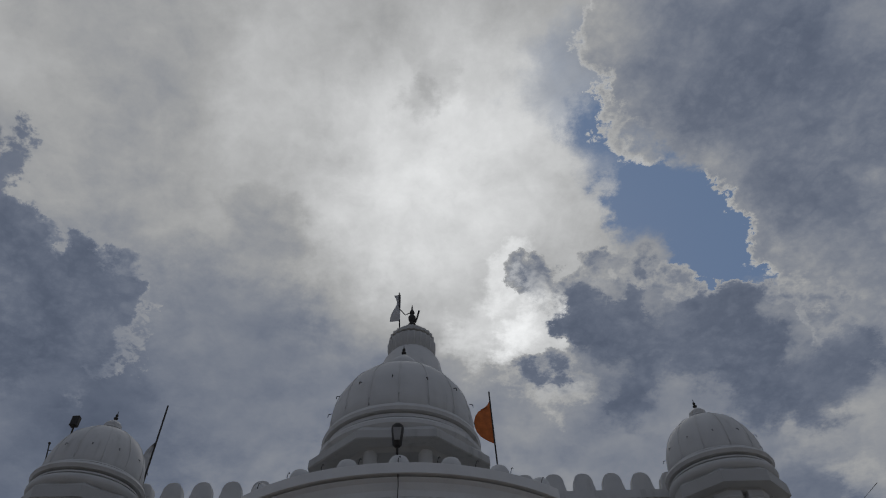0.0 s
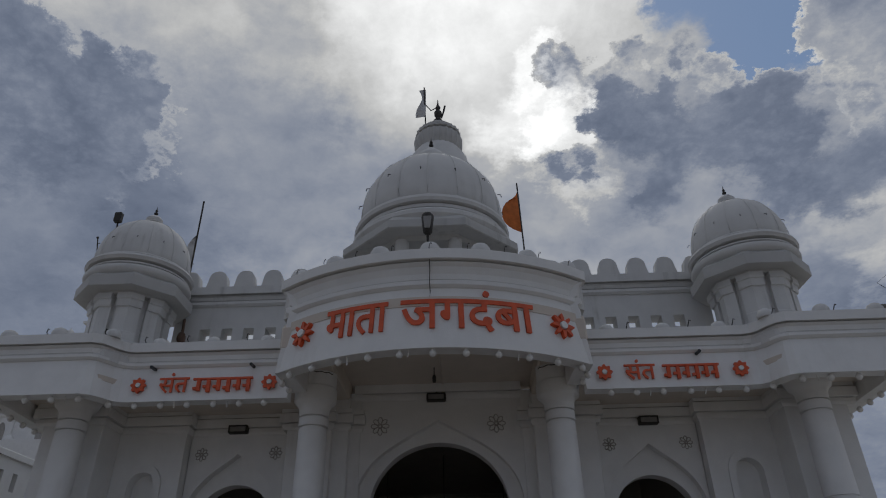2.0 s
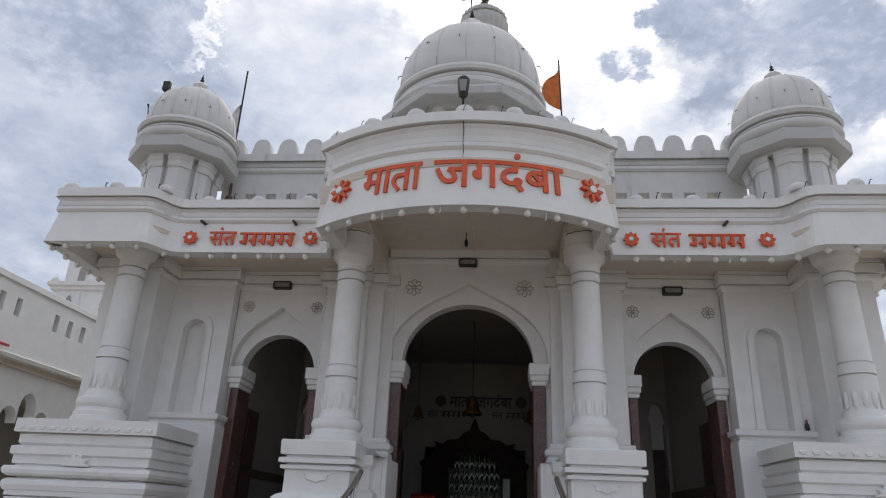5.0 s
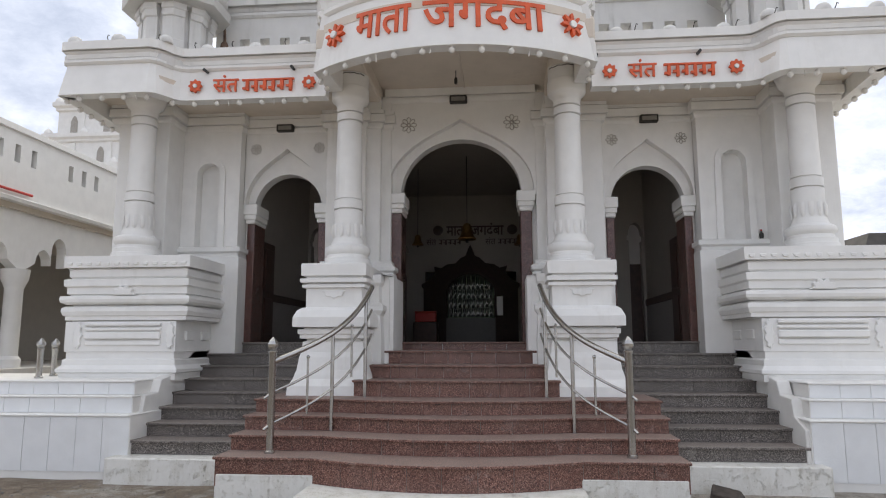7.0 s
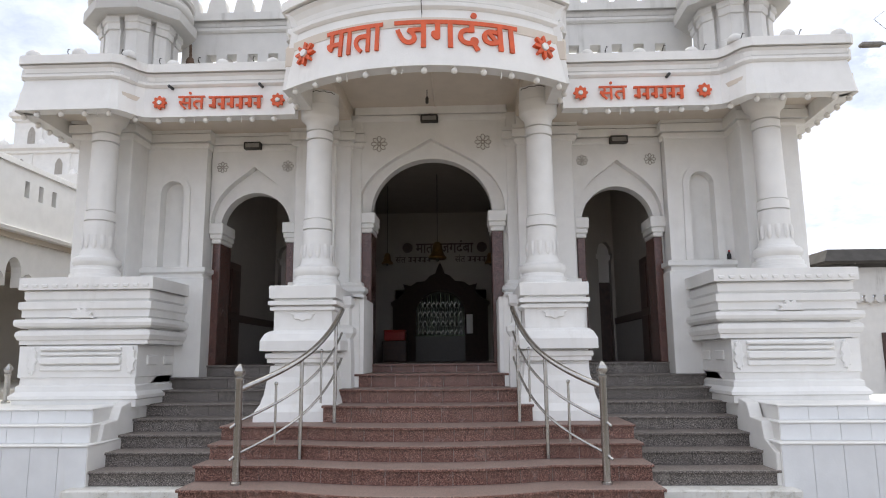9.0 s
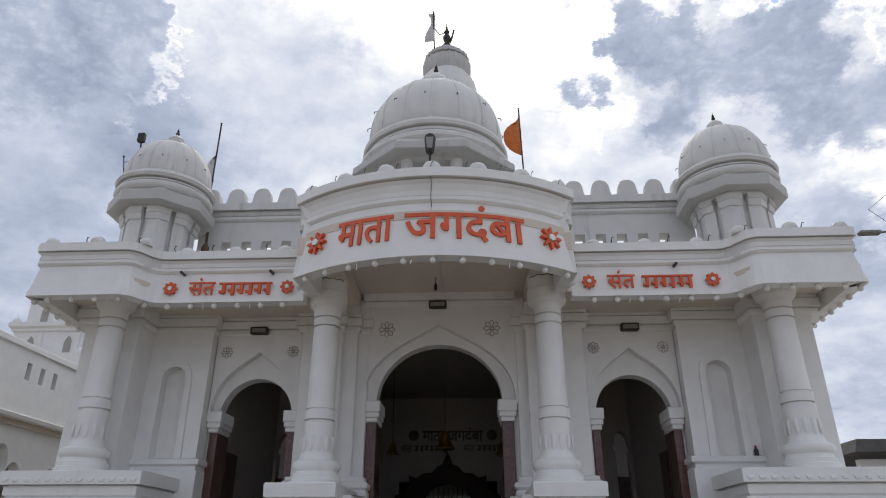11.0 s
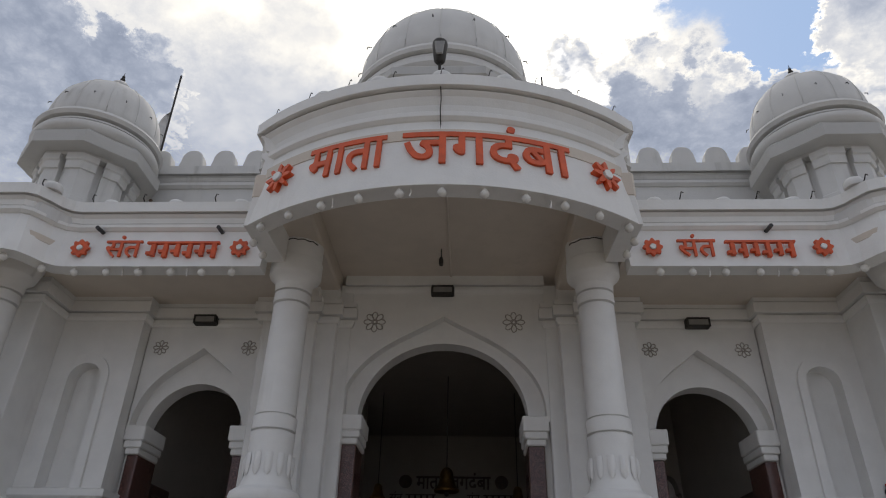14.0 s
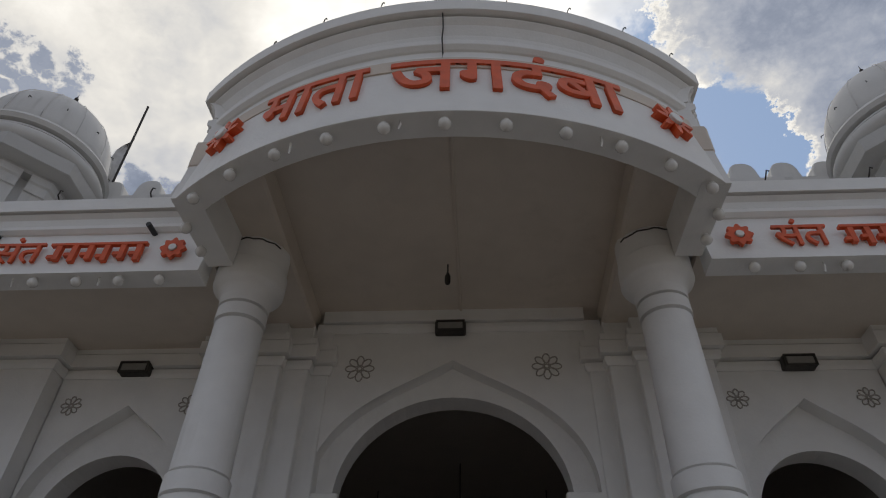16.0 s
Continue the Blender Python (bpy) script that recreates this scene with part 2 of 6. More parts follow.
ORANGE = plain("orange_red_paint", (0.72, 0.105, 0.028), 0.5, 0, 0.2, 9)
FLAG_ORANGE = plain("saffron_cloth", (0.62, 0.17, 0.04), 0.85, 0, 0.25, 12)
FLAG_WHITE = plain("white_cloth", (0.62, 0.61, 0.6), 0.85, 0, 0.2, 12)
STEEL = plain("stainless_steel", (0.44, 0.43, 0.415), 0.25, 1.0, 0.1, 30, 0.05)
IRON = plain("dark_iron", (0.05, 0.045, 0.04), 0.6, 0.3, 0.3, 40)
BRASS = plain("brass", (0.26, 0.15, 0.055), 0.5, 1.0, 0.4, 25)
DARKWOOD = plain("dark_brown_wood", (0.07, 0.03, 0.022), 0.4, 0, 0.4, 14)
PIPE = plain("black_plastic", (0.03, 0.03, 0.03), 0.5)
LAMP_GLASS = plain("lamp_glass", (0.28, 0.27, 0.255), 0.15, 0, 0.1)
BULB = plain("opal_bulb", (0.78, 0.76, 0.72), 0.25, 0, 0.12, 30, 0.0)
# shade of carved lines and niches, put into a darker colour
RELIEF = plain("relief_shadow_paint", (0.42, 0.39, 0.35), 0.7, 0, 0.3, 30)
# white inner walls, the rooms' shade darkened into the paint colour
INNER_WALL = whitewash("shaded_inner_paint", (0.40, 0.375, 0.335), (0.32, 0.29, 0.24), 0.3)
OLD_WOOD = plain("aged_carved_wood", (0.032, 0.015, 0.011), 0.75, 0, 0.4, 14)
INNER_FLOOR = granite("hall_floor", (0.10, 0.07, 0.06), (0.18, 0.13, 0.11), (0.05, 0.04, 0.04), 0.2)
RED_BOX = plain("red_lacquer", (0.5, 0.03, 0.025), 0.35)
GREEN = plain("green_paint", (0.13, 0.20, 0.10), 0.45, 0.2)
STONE = plain("grey_stone", (0.22, 0.21, 0.195), 0.8, 0, 0.35, 7, 0.5)
ROOFDARK = plain("dark_roof", (0.07, 0.065, 0.06), 0.8, 0, 0.3, 3)


def ground_material():
    """Trodden earth and worn cement."""
    m, n = material("trodden_ground", 0.95)
    wav = n.vec("ADD", n.p, n.vec("SCALE", n.noise(n.p, 1.5, 4, color=True), scale=0.4))
    earth = n.mix(n.ramp(n.noise(wav, 3.0, 9, 0.75), 0.35, 0.65), (0.33, 0.265, 0.20), (0.19, 0.145, 0.105))
    cement = n.mix(n.ramp(n.noise(wav, 8, 8, 0.75), 0.38, 0.62), (0.50, 0.455, 0.395), (0.34, 0.305, 0.26))
    where = n.ramp(n.noise(wav, 0.75, 8, 0.68), 0.46, 0.53)
    along = n.node("ShaderNodeSeparateXYZ")
    n.put(along.inputs[0], wav)
    apron = n.ramp(n.math("ADD", along.outputs[0], n.math("MULTIPLY", n.noise(n.p, 2.2, 7, 0.7), 2.4)), 2.9, 3.5)
    col = n.mix(n.math("MAXIMUM", where, apron), earth, cement)
    crack = n.node("ShaderNodeTexVoronoi", feature="DISTANCE_TO_EDGE")
    n.put(crack.inputs["Vector"], n.vec("ADD", n.p, n.vec("SCALE", n.noise(n.p, 5, 6, 0.7, color=True), scale=0.35)))
    crack.inputs["Scale"].default_value = 1.1
    line = n.math("MULTIPLY", n.ramp(crack.outputs["Distance"], 0.012, 0.003), n.ramp(n.noise(n.p, 0.9, 3), 0.55, 0.65))
    col = n.mix(n.math("MULTIPLY", line, 0.5), col, (0.12, 0.095, 0.07))
    col = n.mix(n.math("MULTIPLY", n.ramp(n.noise(n.p, 34, 6, 0.8), 0.56, 0.64), 0.6), col, (0.115, 0.09, 0.07))
    col = n.mix(n.math("MULTIPLY", n.ramp(n.noise(n.p, 70, 4, 0.8), 0.62, 0.70), 0.6), col, (0.52, 0.47, 0.40))
    col = n.mix(n.math("MULTIPLY", n.ramp(n.noise(wav, 17, 8, 0.8), 0.53, 0.63), 0.35), col, (0.165, 0.135, 0.105))
    col = n.mix(n.math("MULTIPLY", n.ramp(n.noise(wav, 6.5, 9, 0.8), 0.56, 0.63), 0.5), col, (0.46, 0.42, 0.36))
    n.put(n.b.inputs["Base Color"], col)
    h = n.math("ADD", n.noise(n.p, 9, 9, 0.75), n.math("MULTIPLY", n.noise(n.p, 55, 5, 0.75), 0.35))
    bump(n, n.math("SUBTRACT", h, line), 1.0, 0.06)
    return m


GROUND = ground_material()


# ---- mesh building ----
class Mesh:
    """Collects points and faces of one mesh."""

    def __init__(self):
        self.v, self.f, self.soft = [], [], False

    def add(self, pts, faces):
        k = len(self.v)
        self.v += [tuple(p) for p in pts]
        self.f += [tuple(i + k for i in f) for f in faces]
        return self

    def box(self, x0, x1, y0, y1, z0, z1):
        x0, x1, y0, y1, z0, z1 = min(x0, x1), max(x0, x1), min(y0, y1), max(y0, y1), min(z0, z1), max(z0, z1)
        p = [(x, y, z) for x in (x0, x1) for y in (y0, y1) for z in (z0, z1)]
        return self.add(p, [(0, 1, 3, 2), (4, 6, 7, 5), (0, 4, 5, 1), (2, 3, 7, 6), (0, 2, 6, 4), (1, 5, 7, 3)])

    def prism(self, poly, y0, y1):
        """A polygon of (x, z), anticlockwise seen from -y, from y0 to y1."""
        k = len(poly)
        pts = [(x, y0, z) for x, z in poly] + [(x, y1, z) for x, z in poly]
        return self.add(pts, [tuple(range(k)), tuple(range(2 * k - 1, k - 1, -1))] + [(i, i + k, (i + 1) % k + k, (i + 1) % k) for i in range(k)])

    def slab(self, poly, z0, z1):
        """A plan polygon of (x, y), anticlockwise from above, from z0 to z1."""
        k = len(poly)
        pts = [(x, y, z1) for x, y in poly] + [(x, y, z0) for x, y in poly]
        return self.add(pts, [tuple(range(k)), tuple(range(2 * k - 1, k - 1, -1))] + [(i, i + k, (i + 1) % k + k, (i + 1) % k) for i in range(k)])

    def lathe(self, profile, at=(0, 0, 0), seg=32, ribs=0, depth=0.0, turn=0.0, sharp=False):
        """Turns (radius, height) pairs round z; ribs and depth flute it."""
        rows = []
        for r, z in profile:
            ring = []
            for i in range(seg):
                a = 2 * math.pi * i / seg + turn
                k = r * (1 - depth * (1 - abs(math.sin(a * ribs / 2))) ** 4) if ribs else r
                ring.append((at[0] + k * math.cos(a), at[1] + k * math.sin(a), at[2] + z))
            rows.append(ring)
        pts = [p for ring in rows for p in ring]
        faces = [(j * seg + i, j * seg + (i + 1) % seg, (j + 1) * seg + (i + 1) % seg, (j + 1) * seg + i) for j in range(len(rows) - 1) for i in range(seg)]
        faces.append(tuple(range(seg - 1, -1, -1)))
        faces.append(tuple((len(rows) - 1) * seg + i for i in range(seg)))
        self.soft = not sharp
        return self.add(pts, faces)

    def sweep(self, profile, path, closed=False):
        """Sweeps a closed profile of (outward, z) along a plan path whose outside lies to its right."""
        k, m = len(path), len(profile)
        norm = []
        for i in range(k):
            ns = []
            for a, b in ((i - 1, i), (i, i + 1)):
                if closed or (0 <= a and b < k):
                    (xa, ya), (xb, yb) = path[a % k], path[b % k]
                    d = math.hypot(xb - xa, yb - ya)
                    ns.append(((yb - ya) / d, -(xb - xa) / d))
            if len(ns) == 1:
                norm.append(ns[0])
            else:
                s = 1 + ns[0][0] * ns[1][0] + ns[0][1] * ns[1][1]
                norm.append(((ns[0][0] + ns[1][0]) / s, (ns[0][1] + ns[1][1]) / s))
        pts = [(x + nx * d, y + ny * d, z) for (x, y), (nx, ny) in zip(path, norm) for d, z in profile]
        rng = range(k if closed else k - 1)
        faces = [(i * m + j, ((i + 1) % k) * m + j, ((i + 1) % k) * m + (j + 1) % m, i * m + (j + 1) % m) for i in rng for j in range(m)]
        if not closed:
            faces += [tuple(range(m)), tuple((k - 1) * m + j for j in range(m - 1, -1, -1))]
        return self.add(pts, faces)

    def tube(self, path, r, seg=10):
        """A round bar along 3D points."""
        k = len(path)
        for i, p in enumerate(path):
            a, b = Vector(path[max(i - 1, 0)]), Vector(path[min(i + 1, k - 1)])
            q = (b - a).normalized().to_track_quat("Z", "Y")
            for j in range(seg):
                w = 2 * math.pi * j / seg
                self.v.append(tuple(Vector(p) + q @ Vector((r * math.cos(w), r * math.sin(w), 0))))
        n0 = len(self.v) - k * seg
        self.f += [(n0 + i * seg + j, n0 + i * seg + (j + 1) % seg, n0 + (i + 1) * seg + (j + 1) % seg, n0 + (i + 1) * seg + j) for i in range(k - 1) for j in range(seg)]
        self.f += [tuple(n0 + j for j in range(seg - 1, -1, -1)), tuple(n0 + (k - 1) * seg + j for j in range(seg))]
        self.soft = True
        return self

    def ball(self, at, r, seg=16, squash=1.0):
        return self.lathe([(max(r * math.sin(math.pi * i / 10), 0.001), -r * squash * math.cos(math.pi * i / 10)) for i in range(11)], at, seg)

    def data(self, name, mat, bevel=0.0):
        me = bpy.data.meshes.new(name)
        me.from_pydata(self.v, [], self.f)
        bm = bmesh.new()
        bm.from_mesh(me)
        bmesh.ops.remove_doubles(bm, verts=bm.verts, dist=1e-5)
        bmesh.ops.recalc_face_normals(bm, faces=bm.faces)
        if bevel:
            edges = [e for e in bm.edges if len(e.link_faces) == 2 and e.calc_face_angle(0) > 0.6]
            bmesh.ops.bevel(bm, geom=edges, offset=bevel, segments=1, affect="EDGES", clamp_overlap=True)
        bm.to_mesh(me)
        bm.free()
        me.materials.append(mat)
        if self.soft:
            me.polygons.foreach_set("use_smooth", [True] * len(me.polygons))
            me.set_sharp_from_angle(angle=radians(38))
        return me


def part(name, mesh, mat, parent=None, label="", bevel=0.0):
    """Links a mesh as one object under a thing or a part."""
    ob = new(name, mesh if isinstance(mesh, bpy.types.Mesh) else mesh.data(name, mat, bevel))
    if parent is not None:
        ob.parent = parent
        ob.matrix_parent_inverse = parent.matrix_world.inverted() if parent.parent is None else Matrix()
        ob.matrix_parent_inverse = Matrix()
    return tagged(ob, label)


def thing(name, label, category, group="", kind="", at=(0, 0, 0)):
    ob = new(name)
    ob.location = at
    return tagged(ob, label, category, group, kind)


def structure(name, mesh, mat, label="", bevel=0.0, category=""):
    return tagged(part(name, mesh, mat, None, label, bevel), category=category or "building part", kind="structure")


def mirror(path):
    """A plan path mirrored in x, with its outside still to its right."""
    return [(-x, y) for x, y in reversed(path)]


def arc(cx, cy, r, a0, a1, n):
    return [(cx + r * math.cos(radians(a0 + (a1 - a0) * i / n)), cy + r * math.sin(radians(a0 + (a1 - a0) * i / n))) for i in range(n + 1)]


# ---- ground ----
g = Mesh()
NX, NY = 60, 60
xs = [-9 + 18 * i / NX for i in range(NX + 1)]
ys = [-14 + 14 * j / NY for j in range(NY + 1)]
XS, YS = [-600, -60] + xs + [60, 600], [-600, -60] + ys + [60, 600]


def fall(y):
    """The forecourt falls gently away from the stairs."""
    return 0.02 - 0.15 * min(max((-2.4 - y) / 1.6, 0.0), 1.0) if y < 0 else 0.02


pts = [(x, y, fall(y) + (0.022 * noise.fractal(Vector((x * 0.9, y * 0.9, 0)), 0.7, 2.2, 5) if abs(x) < 9 and -14 < y < -1 else 0.0)) for y in YS for x in XS]
w = len(XS)
g.add(pts, [(j * w + i, j * w + i + 1, (j + 1) * w + i + 1, (j + 1) * w + i) for j in range(len(YS) - 1) for i in range(w - 1)])
g.soft = True
structure("ground", g, GROUND, "trodden brown earth and worn cement forecourt", category="ground")

# ---- stairs ----
LAND = 1.48


def tread_poly(half, yf, bulge, yb):
    """Plan of a red tread: straight wings and a bowed middle."""
    mid = min(half, 1.22)
    front = [(mid * math.sin(a) , yf - bulge * math.cos(a * 1.0) ** 2 ) for a in [radians(-90 + 180 * i / 24) for i in range(25)]]
    if half > mid:
        front = [(-half, yf)] + front + [(half, yf)]
    return front + [(half, yb), (-half, yb)]


red = thing("red_stairs", "bowed red granite stairs with joints between slabs", "stairs", kind="structure")
RED = [(2.13, -3.12, 0.33, 0.43), (2.13, -2.76, 0.24, 0.58), (2.13, -2.42, 0.22, 0.73), (2.13, -2.12, 0.22, 0.875),
       (1.14, -1.78, 0.12, 1.055), (1.10, -1.38, 0.08, 1.21), (1.03, -0.92, 0.04, 1.37), (0.87, -0.12, 0.0, 1.48)]
BACK = 0.0
prev = 0.16
for half, yf, bulge, z in RED:
    poly = tread_poly(half, yf, bulge, BACK)
    nose = tread_poly(half + 0.014, yf - 0.032, bulge, BACK + 0.004)
    part("tread", Mesh().slab(nose, z - 0.028, z), RED_GRANITE, red, bevel=0.006)
    # riser faced with slabs, thin joints between them
    k = max(4, round(2 * half / 0.31))
    xsplit = [-half + 2 * half * i / k for i in range(k + 1)]

    def front_y(x, yf=yf, bulge=bulge, half=half):
        mid = min(half, 1.22)
        return yf - bulge * (1 - (x / mid) ** 2) if abs(x) < mid else yf

    for a, b in zip(xsplit[:-1], xsplit[1:]):
        a2, b2 = a + 0.002, b - 0.002
        strip = [(a2 + (b2 - a2) * i / 3, front_y(a2 + (b2 - a2) * i / 3)) for i in range(4)]
        part("riser_slab", Mesh().slab(strip + [(b2, front_y(b2) + 0.03), (a2, front_y(a2) + 0.03)], prev + 0.001, z - 0.029), RED_GRANITE, red)
    core = [(x, y + 0.012) for x, y in poly[:-2]] + poly[-2:]
    part("core", Mesh().slab(core, -0.3 if z < 0.5 else prev - 0.02, z - 0.03), WHITE_LOW, red)
    prev = z
# wing blocks of the lowest step and the low white slab in front
for s in (-1, 1):
    m = Mesh().box(s * 2.12, s * 1.14, -3.128, -2.9, -0.3, 0.275)
    structure("step_base", m, CEMENT, "flaking white painted base under the red stairs", 0.012)
slab = [(1.23 * math.sin(a), -3.72 - 0.16 * math.cos(a) ** 0.35) for a in [radians(-89.9 + 179.8 * i / 20) for i in range(21)]]
slab = [(-1.23, -3.1)] + slab + [(1.23, -3.1)]
structure("front_slab", Mesh().slab(slab, -0.3, 0.20), CEMENT, "worn white cement slab below the lowest step", 0.02)

for s in (-1, 1):
    flight = thing("dark_stairs", "straight dark grey granite side stairs", "stairs", "side stairs", "structure")
    edge = 3.595 if s > 0 else 3.515
    for i in range(8):
        z, yf = 0.28 + 0.15 * (i + 1), -2.17 + 0.305 * i
        out, inn = (edge, 1.15) if i < 7 else (3.16, 2.02)
        a, b = sorted((s * out, s * inn))
        part("tread", Mesh().box(a, b, yf - 0.03, 0.0, z - 0.028, z), DARK_GRANITE, flight, bevel=0.006)
        cut = [a + (b - a) * j / 3 for j in range(4)]
        for p, q in zip(cut[:-1], cut[1:]):
            part("riser_slab", Mesh().box(p + 0.003, q - 0.003, yf, yf + 0.03, z - 0.149, z - 0.029), DARK_GRANITE, flight)
        part("core", Mesh().box(a + 0.01, b - 0.01, yf + 0.012, 0.0, z - 0.17, z - 0.03), DARK_GRANITE, flight)
    structure("stair_base", Mesh().box(s * 2.1, s * 3.63, -2.42, -0.1, -0.3, 0.28), CEMENT, "dusty white painted base under the side stairs", 0.012)
for s in (-1, 1):
    # stringer wall between the side stairs and the plinth
    yz = [(-2.19, -0.2), (-2.19, 0.60), (-1.95, 0.70), (-1.90, 0.88), (-1.62, 0.90), (-1.55, 1.04), (-1.25, 1.10), (-0.25, 1.62), (-0.25, -0.2)]
    k = len(yz)
    m = Mesh().add([(s * 3.50, y, z) for y, z in yz] + [(s * 3.64, y, z) for y, z in yz], [tuple(range(k)), tuple(range(2 * k - 1, k - 1, -1))] + [(i, i + k, (i + 1) % k + k, (i + 1) % k) for i in range(k)])
    structure("stringer", m, WHITE_LOW, "stepped white stringer wall beside the dark stairs", 0.008)
structure("landing", Mesh().box(-4.6, 4.6, 0.0, 0.42, 1.2, LAND - 0.005), INNER_FLOOR, "dark granite door sills")

# ---- facade wall ----
CX = -0.04          # axis of the main door


def arch_points(c, half, spring, rise, n=28):
    return [(c + half * math.cos(math.pi * i / n), spring + rise * math.sin(math.pi * i / n)) for i in range(n + 1)]


def ogee_points(c, half, spring, peak, n=14):
    """Right half then left half of a pointed ogee arch, from right to left."""
    side = []
    for i in range(n + 1):
        u = i / n
        a = u * math.pi / 2
        x = half * math.cos(a)
        z = spring + (peak - spring) * (0.80 * math.sin(a) + 0.20 * u ** 5)
        side.append((c + x, z))
    return side + [(2 * c - x, z) for x, z in reversed(side[:-1])]


def bay(name, x0, x1, y0, y1, z0, z1, opening, label):
    """A stretch of wall with an arched opening down to its foot."""
    poly = [(x0, z0), (opening[-1][0], z0)] + list(reversed(opening)) + [(opening[0][0], z0), (x1, z0), (x1, z1), (x0, z1)]
    return structure(name, Mesh().prism(poly, y0, y1), WHITE, label)


TOP = 4.80
bay("wall_main_bay", CX - 1.10, CX + 1.10, 0.045, 0.25, LAND - 0.01, 5.15, arch_points(CX, 0.86, 3.58, 0.80), "white plastered wall with the main round arch")
for s in (-1, 1):
    c = s * 2.56
    bay("wall_side_bay", c - 0.62, c + 0.62, 0.045, 0.25, LAND - 0.01, TOP, arch_points(c, 0.50, 3.40, 0.52), "white plastered wall with a side arch")


def band_trim(name, inner, outer, y, depth, mat=None, label=""):
    """A raised moulding between two arches of equal point count."""
    m = Mesh()
    for a, b, c, d in zip(inner[:-1], inner[1:], outer[1:], outer[:-1]):
        m.prism([a, d, c, b], y - depth, y)
    return structure(name, m, mat or WHITE, label, category="trim")


def spandrel(c, half, edge, spring, peak, top):
    """Proud plaster skin over an arch, cut by a pointed ogee."""
    og = ogee_points(c, half, spring, peak, 16)
    poly = [(c + edge, spring - 0.1)] + [(c + edge, top), (c - edge, top), (c - edge, spring - 0.1), (c - half, spring - 0.1)] + list(reversed(og)) + [(c + half, spring - 0.1)]
    structure("spandrel", Mesh().prism(poly, -0.085, 0.05), WHITE, "proud white plaster with a pointed ogee edge over the arch", category="trim")


spandrel(CX, 1.03, 1.075, 3.62, 4.64, 5.13)
for s in (-1, 1):
    spandrel(s * 2.56, 0.595, 0.615, 3.45, 4.27, TOP - 0.01)


def jamb(x_in, x_out, z_top, s):
    """Granite lined door jamb with a moulded plaster capital."""
    t = thing("door_jamb", "polished brown granite door jamb with white moulded capital", "door jamb", "door jambs", "structure")
    a, b = sorted((x_in, x_out))
    part("lining", Mesh().box(a, b, -0.012, 0.42, LAND, z_top), JAMB_GRANITE, t, "polished brown granite lining", 0.008)
    q = Mesh()
    for z0, z1, k in ((z_top, z_top + 0.06, 0.015), (z_top + 0.06, z_top + 0.13, 0.035), (z_top + 0.13, z_top + 0.28, 0.05)):
        q.box(a - k, b + k, -0.03 - k, 0.42, z0, z1)
    part("capital", q, WHITE, t, "white moulded capital", 0.01)


for s in (-1, 1):
    jamb(CX + s * 0.84, CX + s * 1.0, 3.30, s)
    jamb(s * 2.56 + 0.47, s * 2.56 + 0.58, 3.18, s)
    jamb(s * 2.56 - 0.47, s * 2.56 - 0.58, 3.18, s)

